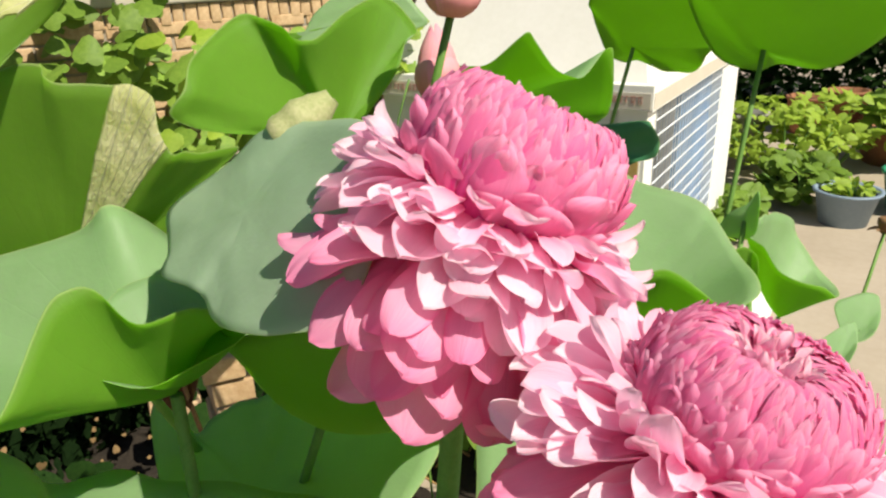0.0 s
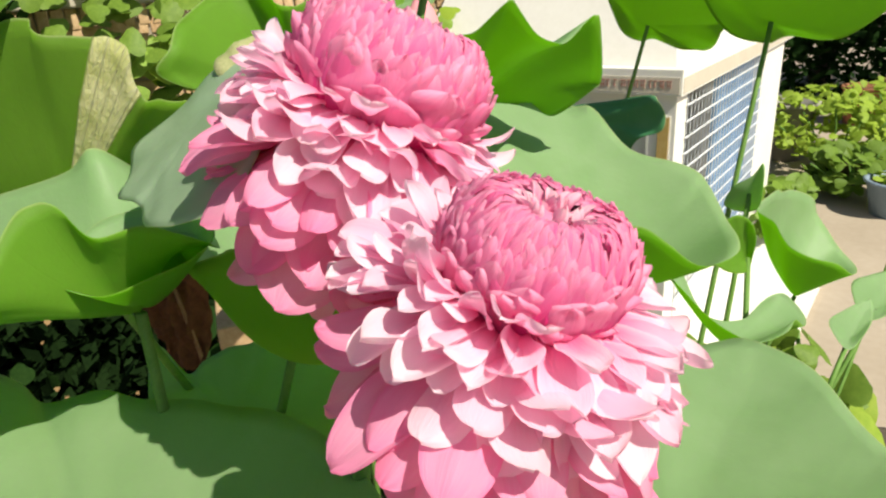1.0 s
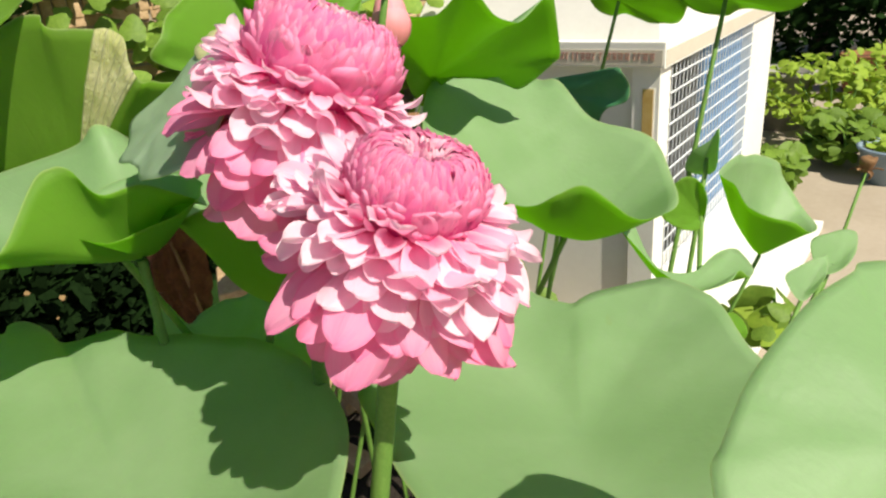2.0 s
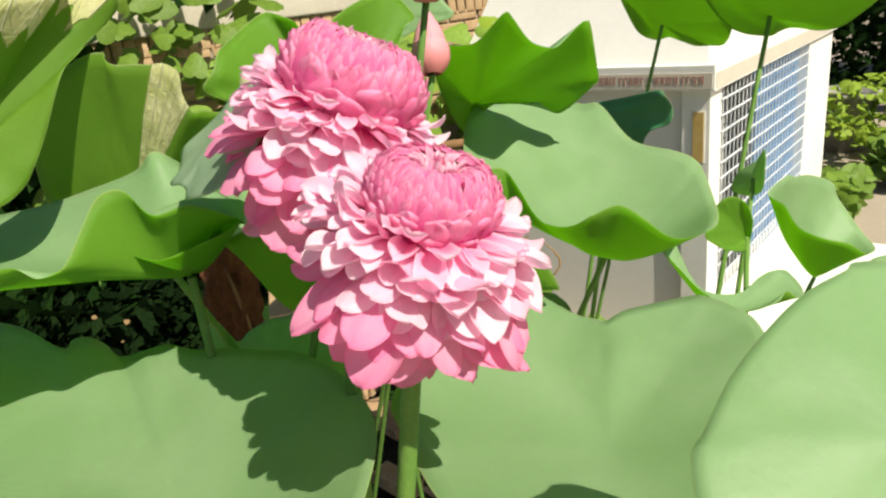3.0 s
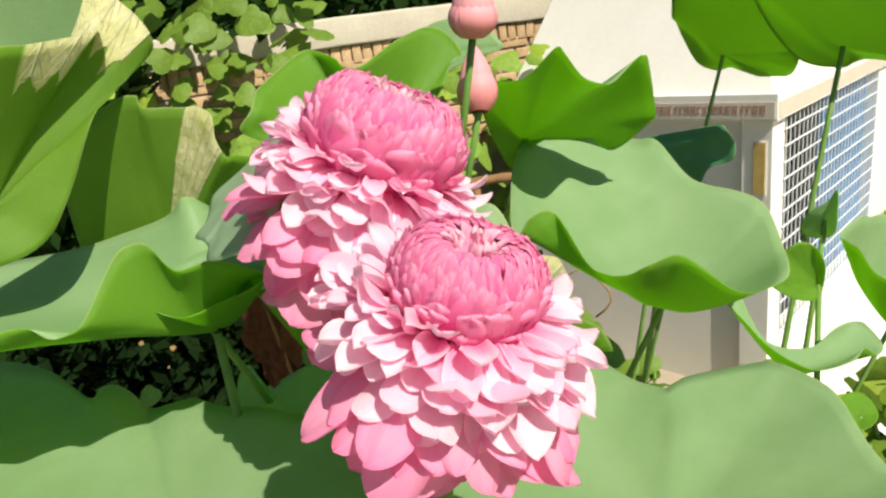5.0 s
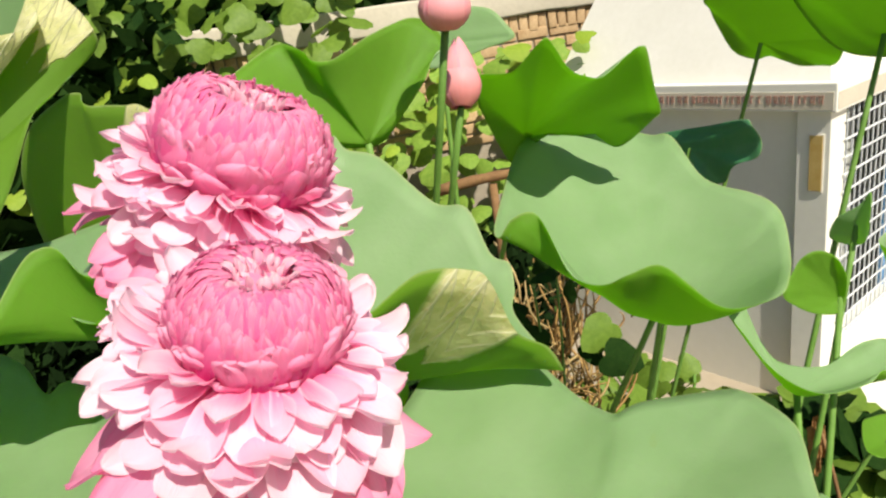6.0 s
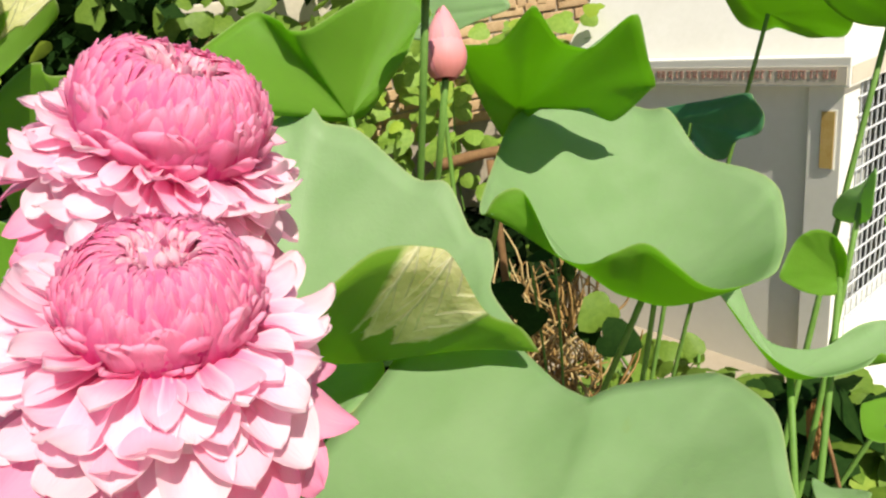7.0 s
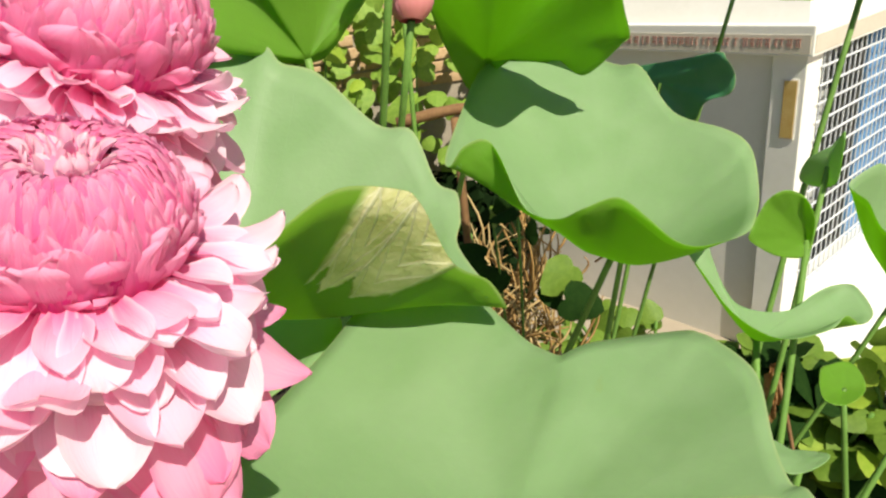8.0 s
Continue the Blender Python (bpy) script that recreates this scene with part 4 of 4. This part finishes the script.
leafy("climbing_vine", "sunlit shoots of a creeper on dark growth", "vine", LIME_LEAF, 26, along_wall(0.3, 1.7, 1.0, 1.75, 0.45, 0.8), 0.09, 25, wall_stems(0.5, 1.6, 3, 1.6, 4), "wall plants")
# Low foliage added in shade-dark leaves to fill the black hollow.
leafy("shade_plant", "leafy undergrowth added below the leaves, painted dark for deep shade", "plant", SHADE_PAINTED_LEAF, 70, lambda r: (-1.9 + r.gauss(0, 0.45), 1.25 + r.gauss(0, 0.45), GZ + 0.06 + 0.7 * r.random() ** 1.3), 0.11, 24, [], "undergrowth")

# Loose specks added for sunlit bits of litter, scattered without stems.
DEAD_LEAF = [heart_leaf("dead_leaf", 1.0, DEAD_PALE, 17 + k) for k in range(3)]
leafy("shade_plant", "small pale dead leaf specks added among dark undergrowth", "plant", DEAD_LEAF, 55, lambda r: (-2.15 + r.gauss(0, 0.40), 1.05 + r.gauss(0, 0.55), GZ + 0.10 + 0.80 * r.random()), 0.022, 27, [], "undergrowth", (0.6, -0.3, 0.8))

# ---- shrine details ----
grille = thing("grille", "", "")
grille.parent = shrine
for k in range(27):
    y = 0.20 + k * 0.06
    part("bar", box((-0.033, y - 0.0028, 0.312), (-0.027, y + 0.0028, CZ - 0.002), 0), IRON, grille, smooth=False)
for k in range(14):
    z = 0.34 + k * 0.08
    part("bar", box((-0.025, 0.165, z - 0.0045), (-0.020, 1.80, z + 0.0045), 0), IRON, grille, smooth=False)
pic = sh("picture_panel", (-0.112, 0.022, 0.72 - GZ), (-0.058, 0.030, 0.965 - GZ), GOLD, 0.002, "ochre painted panel")
sh("panel_frame", (-0.117, 0.025, 0.714 - GZ), (-0.053, 0.030, 0.971 - GZ), WHITE, 0.001, "", pic)
rnd = random.Random(12)
x = LX + 0.03
while x < -0.05:
    w = rnd.uniform(0.014, 0.030)
    # each mark: a head bar with one or two strokes below it
    bm = box((x, -0.0055, CZ + 0.066), (x + w, -0.003, CZ + 0.071))
    for q in range(2 if w > 0.02 else 1):
        xs = x + w * (0.25 + 0.45 * q)
        add_box(bm, (xs, -0.0055, CZ + 0.033 + rnd.uniform(0, 0.006)), (xs + 0.005, -0.003, CZ + 0.066))
        add_box(bm, (xs - 0.005, -0.0055, CZ + 0.045 + rnd.uniform(-0.006, 0.006)), (xs, -0.003, CZ + 0.051))
    part("mark", bm, MAROON, slab, smooth=False)
    x += w + rnd.choice((0.006, 0.006, 0.016))
apron = part("apron", box((-0.86, 2.90, GZ), (-0.30, 5.1, GZ + 0.055), 0.008), WHITE, None, smooth=False)
tagged(apron, "white painted sunlit step round the shrine", "step", kind="structure")

# ---- yard plants and pots ----
def pot(label, at, r, h, mat, soil=True, rim=0.02):
    th = thing("plant_pot", label, "plant pot", "yard pots", at=(*at, GZ))
    bm = bmesh.new()
    add_lathe(bm, [(0.001, 0.0), (r * 0.74, 0.0), (r * 0.97, h * 0.93), (r * 0.97 + rim, h * 0.93), (r * 0.99 + rim, h), (r * 0.93, h), (r * 0.90, h * 0.85), (r * 0.3, h * 0.8)], 36)
    part("body", bm, mat, th)
    if soil:
        bm = bmesh.new()
        bmesh.ops.create_circle(bm, cap_ends=True, segments=32, radius=r * 0.92)
        for v in bm.verts:
            v.co.z = h * 0.87
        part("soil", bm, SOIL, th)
    return th


def bush(label, at, rx, ry, z0, z1, count, leaves, size, seed):
    def f(r):
        while True:
            u, v, w = r.uniform(-1, 1), r.uniform(-1, 1), r.uniform(-1, 1)
            q = u * u + v * v + w * w
            if 0.2 < q < 1 + 0.3 * noise.noise(Vector((u * 3, v * 3, w * 3 + seed))):
                return (at[0] + u * rx, at[1] + v * ry, (z0 + z1) / 2 + w * (z1 - z0) / 2)
    r = random.Random(seed)
    stems = [(bend((at[0], at[1], GZ), (at[0] + r.uniform(-1, 1) * rx * 0.8, at[1] + r.uniform(-1, 1) * ry * 0.8, z0 + (z1 - z0) * r.uniform(0.5, 0.95)), (0.04, 0, 0)), 0.008) for k in range(7)]
    return leafy("yard_shrub", label, "shrub", leaves, count, f, size, seed, stems, "yard shrubs", (0.3, -0.3, 0.9))


pot("round blue-grey plastic tub with soil and seedlings", (-0.02, 6.36), 0.25, 0.29, POT_BLUE)
pot("green plastic tub beside the blue one", (0.50, 6.90), 0.29, 0.36, POT_GREEN)
pot("weathered cement pot beside the shrine", (-1.18, 7.86), 0.31, 0.60, POT_GREY)
pot("brown terracotta pot in the shade", (-0.66, 9.84), 0.24, 0.46, POT_CLAY)
pot("brown terracotta pot under the trees", (0.18, 9.96), 0.26, 0.43, POT_CLAY)
pot("wide pink clay bowl by the shrubs", (0.34, 8.64), 0.41, 0.36, POT_CLAY)
pot("brown terracotta pot behind the shrubs", (-0.24, 10.20), 0.24, 0.50, POT_CLAY)
pot("black plastic pot under a leafy shrub", (-0.50, 7.08), 0.24, 0.26, BARK)
bush("light green leafy shrub in sun", (-0.70, 7.40), 0.66, 0.60, -0.24, 0.46, 290, LIME_LEAF, 0.085, 31)
bush("bright green garden shrub beside the tubs", (-0.20, 8.10), 0.72, 0.60, -0.20, 0.46, 280, LIME_LEAF, 0.09, 32)
bush("broad-leaved green plants round the tubs", (-0.42, 6.75), 0.40, 0.40, -0.34, 0.08, 170, GREEN_LEAF, 0.11, 39)
bush("seedlings in a blue tub", (-0.02, 6.36), 0.19, 0.19, -0.14, -0.02, 40, LIME_LEAF, 0.07, 33)
bush("grey-green broad-leaved plant behind the tubs", (0.38, 8.28), 0.42, 0.36, 0.04, 0.48, 60, VINE_LEAF, 0.22, 34)
bush("low plant with dark leaves at the step", (-0.74, 5.52), 0.22, 0.60, -0.28, 0.03, 120, GREEN_LEAF, 0.10, 35)
bush("dark shrub with drooping leaves by the step", (-0.50, 2.38), 0.38, 0.28, -0.30, 0.20, 130, SHADE_PAINTED_LEAF + GREEN_LEAF[:2], 0.15, 36)
bush("fresh green weeds at the edge of the paving", (-0.14, 2.42), 0.30, 0.26, -0.31, 0.36, 80, GREEN_LEAF + LIME_LEAF[:2], 0.12, 37)
bush("low weeds among the lotus stalks", (-1.14, 2.34), 0.48, 0.36, -0.33, 0.10, 110, GREEN_LEAF, 0.10, 38)
tub = pot("round black tub full of dark water", (0.26, 2.76), 0.25, 0.12, BARK, False)
bm = bmesh.new()
bmesh.ops.create_circle(bm, cap_ends=True, segments=36, radius=0.195)
for v in bm.verts:
    v.co.z = 0.085
part("water", bm, WATER, tub)

# ---- dry straw heap ----
straw = thing("straw_bundle", "tangled heap of dry golden-brown straw and roots", "straw", at=(-1.52, 2.06, GZ))
rnd = random.Random(7)
for k in range(295):
    bm = bmesh.new()
    p = Vector((rnd.gauss(0, 0.12), rnd.gauss(0, 0.12), rnd.uniform(0.0, 0.75)))
    q = p + Vector((rnd.gauss(0, 0.10), rnd.gauss(0, 0.10), rnd.choice((1, 1, 1, -1)) * rnd.uniform(0.10, 0.34)))
    q.z = max(q.z, 0.01)
    add_tube(bm, bend(p, q, (rnd.gauss(0, 0.05), rnd.gauss(0, 0.05), 0), 5), [0.0060, 0.0058, 0.0054, 0.0046, 0.0036, 0.0024], 4)
    part("stalk", bm, rnd.choice((STRAW, STRAW, STRAW_PALE)), straw)

# ---- old branch ----
branch = thing("branch", "weathered brown branch lying among the vine stems", "branch", at=(-1.14, 1.47, GZ))
bm = bmesh.new()
add_tube(bm, bend((-0.10, -0.10, 1.555), (0.10, 0.09, 1.585), (0, 0, 0.008), 8), [0.017, 0.018, 0.016, 0.017, 0.015, 0.016, 0.014, 0.015, 0.013], 10)
add_tube(bm, bend((0.0, 0.0, 0.0), (0.02, 0.01, 1.56), (0.02, 0, 0), 8), 0.012, 8)
part("wood", bm, DRY, branch)
leafy("shade_plant", "dark green broad leaves before the dry straw", "plant", SHADE_PAINTED_LEAF + GREEN_LEAF[:1], 16, lambda r: (-1.02 + r.gauss(0, 0.13), 1.50 + r.gauss(0, 0.10), 0.62 + 0.45 * r.random()), 0.085, 29, [(bend((-1.02, 1.50, GZ), (-1.02 + 0.05 * k, 1.50, 0.9 + 0.04 * k), (0.03, 0, 0)), 0.004) for k in (-2, 0, 2)], "undergrowth")

# ---- withered leaves ----
def withered(label, at, size, turn, seed, wide=0.55, mat=None):
    """A dead lotus leaf hanging crumpled from its bent stalk."""
    th = thing("withered_leaf", label, "dead leaf", "withered leaves", at=(at[0], at[1], GZ))
    bm = bmesh.new()
    bmesh.ops.create_grid(bm, x_segments=26, y_segments=26, size=1.0)
    for v in bm.verts:
        x, y = v.co.x, v.co.y
        r = max(1.0, math.hypot(x, y) / max(abs(x), abs(y), 1e-6))
        x, y = x / r, y / r
        edge = 1 + 0.25 * noise.noise(Vector((math.atan2(y, x) * 1.5, seed, 2)))
        q = Vector((x * 2.2, y * 2.2, seed))
        fold = 0.16 * noise.noise(q) + 0.09 * noise.noise(q * 2.7) + 0.04 * noise.noise(q * 6)
        p = Vector((x * size * wide * edge, size * (1.4 * fold + 0.25 * x * x), -y * size * edge))
        v.co = Matrix.Rotation(turn, 3, "Z") @ p + Vector((0, 0, at[2] - GZ))
    part("blade", bm, mat or WITHERED, th)
    bm = bmesh.new()
    add_tube(bm, bend((0.05, 0.06, 0), (0, 0.01, at[2] - GZ + size * 0.5), (0.06, 0.02, 0), 8), 0.005, 6)
    part("stalk", bm, DRY, th)


withered("large dark reddish-brown dead leaf hanging in shade", (-1.14, 0.71, 1.02), 0.16, 0.6, 5, 0.46, WITHERED_SHADED)
withered("pinkish brown dried leaf hanging among dark plants", (-0.245, 1.62, 0.58), 0.085, 0.6, 15, 0.22)

# ---- bricks and litter in the shade ----
rnd = random.Random(15)
for k in range(12):
    th = part("loose_brick", rnd.choice(brick_me), None, None)
    th.matrix_world = pose(-2.0 + rnd.gauss(0, 0.28), 1.45 + rnd.gauss(0, 0.25), GZ + 0.10 + 0.075 * (k % 5), rnd.uniform(-8, 8), rnd.uniform(-8, 8), rnd.uniform(0, 180))
    tagged(th, "loose old red brick in a rough stack", "brick", "loose bricks")

DRY_PETAL = petal_mesh("dry_petal", 0.035, 0.014, 0.004, -0.8, DRY, 0.6, 3)
DEAD_TOP, DEAD_FOOT = Vector((0.104, 2.228, 0.963)), Vector((-0.143, 1.412, -0.34))
# ---- dead flower stalk ----
dead = thing("dead_seed_head", "withered brown lotus seed head on a thin stalk", "seed head", at=DEAD_FOOT)
bm = bmesh.new()
add_tube(bm, bend((0, 0, 0), DEAD_TOP - DEAD_FOOT, (0.02, 0.0, 0), 10), 0.005, 7)
part("stalk", bm, STALK, dead)
bm = bmesh.new()
add_lathe(bm, [(0.006, -0.012), (0.014, 0.0), (0.022, 0.022), (0.024, 0.034), (0.018, 0.038), (0.001, 0.034)], 14)
for v in bm.verts:
    v.co += DEAD_TOP - DEAD_FOOT + Vector((0.006, 0.006, 0.006)) * noise.noise(v.co * 60)
part("seed_head", bm, DRY, dead, "shrivelled brown head")
rnd = random.Random(5)
for k in range(7):
    o = part("dry_petal", DRY_PETAL, None, dead)
    o.matrix_local = Matrix.Translation(DEAD_TOP - DEAD_FOOT) @ Matrix.Rotation(k * 0.9, 4, "Z") @ Matrix.Translation((0, 0.012, 0)) @ Matrix.Rotation(radians(rnd.uniform(-80, 40)), 4, "X")

# ---- hedge behind ----
def hedge(label, a, bb, depth, h, count, seed, leaf=HERB_SHADED, big=0.12):
    rnd = random.Random(seed)
    a, bb = Vector(a), Vector(bb)
    verts, faces = [], []
    for k in range(count):
        q = rnd.random()
        top = h * (0.82 + 0.3 * noise.noise(Vector((q * 9, seed, 0))))
        c = a.lerp(bb, q) + Vector((rnd.gauss(0, depth), rnd.gauss(0, depth), rnd.random() ** 0.8 * top))
        u = Vector((rnd.gauss(0, 1), rnd.gauss(0, 1), rnd.gauss(0, 0.7))).normalized() * rnd.uniform(0.4 * big, big)
        w = u.orthogonal().normalized() * u.length * 0.5
        i = len(verts)
        verts += [c - u, c + w, c + u, c - w]
        faces.append((i, i + 1, i + 2, i + 3))
    me = bpy.data.meshes.new("hedge")
    me.from_pydata(verts, [], faces)
    me.materials.append(leaf)
    tagged(part("hedge", me, None, None), label, "hedge", kind="stuff")


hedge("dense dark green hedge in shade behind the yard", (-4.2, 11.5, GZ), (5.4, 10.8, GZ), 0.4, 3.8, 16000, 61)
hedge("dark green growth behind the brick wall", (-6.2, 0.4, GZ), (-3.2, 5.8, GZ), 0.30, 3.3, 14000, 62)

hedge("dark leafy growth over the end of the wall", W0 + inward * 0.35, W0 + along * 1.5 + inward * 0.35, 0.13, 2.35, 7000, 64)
# Added near-black screen where the wall's foot lies in deep shade.
hedge("undergrowth added at the wall's foot, painted near black for shade", (-3.55, 0.6, GZ), (-2.35, 2.75, GZ), 0.16, 0.95, 14000, 63, SHADE_LEAF, 0.08)

# ---- trees behind ----
def tree(label, at, h, spread, count, seed):
    rnd = random.Random(seed)
    th = thing("tree", label, "tree", "trees behind", at=at)
    bm = bmesh.new()
    add_tube(bm, bend((0, 0, 0), (0.2, 0.1, h * 0.6), (0.1, 0, 0)), [0.16 - 0.012 * k for k in range(9)], 10)
    for k in range(6):
        a = k * 1.1
        add_tube(bm, bend((0.12, 0.05, h * (0.25 + 0.05 * k)), (math.cos(a) * spread * 0.7, math.sin(a) * spread * 0.7, h * (0.55 + 0.06 * k)), (0, 0, 0.1)), [0.06 - 0.006 * j for j in range(9)], 7)
    part("trunk", bm, BARK, th)
    verts, faces = [], []
    clumps = [(rnd.gauss(0, spread * 0.5), rnd.gauss(0, spread * 0.5), rnd.uniform(0.12, 1.0) * h) for _ in range(count // 60)]
    for k in range(count):
        cx, cy, cz = clumps[k % len(clumps)]
        c = Vector((cx + rnd.gauss(0, 0.28), cy + rnd.gauss(0, 0.28), max(0.05, cz + rnd.gauss(0, 0.22))))
        u = Vector((rnd.gauss(0, 1), rnd.gauss(0, 1), rnd.gauss(0, 0.6))).normalized() * rnd.uniform(0.05, 0.10)
        w = u.orthogonal().normalized() * u.length * 0.5
        i = len(verts)
        verts += [c - u, c + w, c + u, c - w]
        faces.append((i, i + 1, i + 2, i + 3))
    me = bpy.data.meshes.new("crown")
    me.from_pydata(verts, [], faces)
    me.materials.append(HERB_SHADED)
    tagged(part("crown", me, None, th), kind="stuff")


tree("dark leafy tree behind the yard", (0.4, 12.2, GZ), 4.0, 1.6, 5000, 51)
tree("dark leafy tree in the shade behind the pots", (-1.6, 12.8, GZ), 4.2, 1.7, 5000, 52)
tree("dense dark tree beyond the yard", (2.4, 12.8, GZ), 4.4, 1.7, 4500, 53)
tree("leafy tree beyond the brick wall", (-4.8, 4.8, GZ), 4.0, 1.5, 4500, 54)
tree("leafy tree over the brick wall", (-5.6, 2.4, GZ), 4.0, 1.5, 4500, 55)
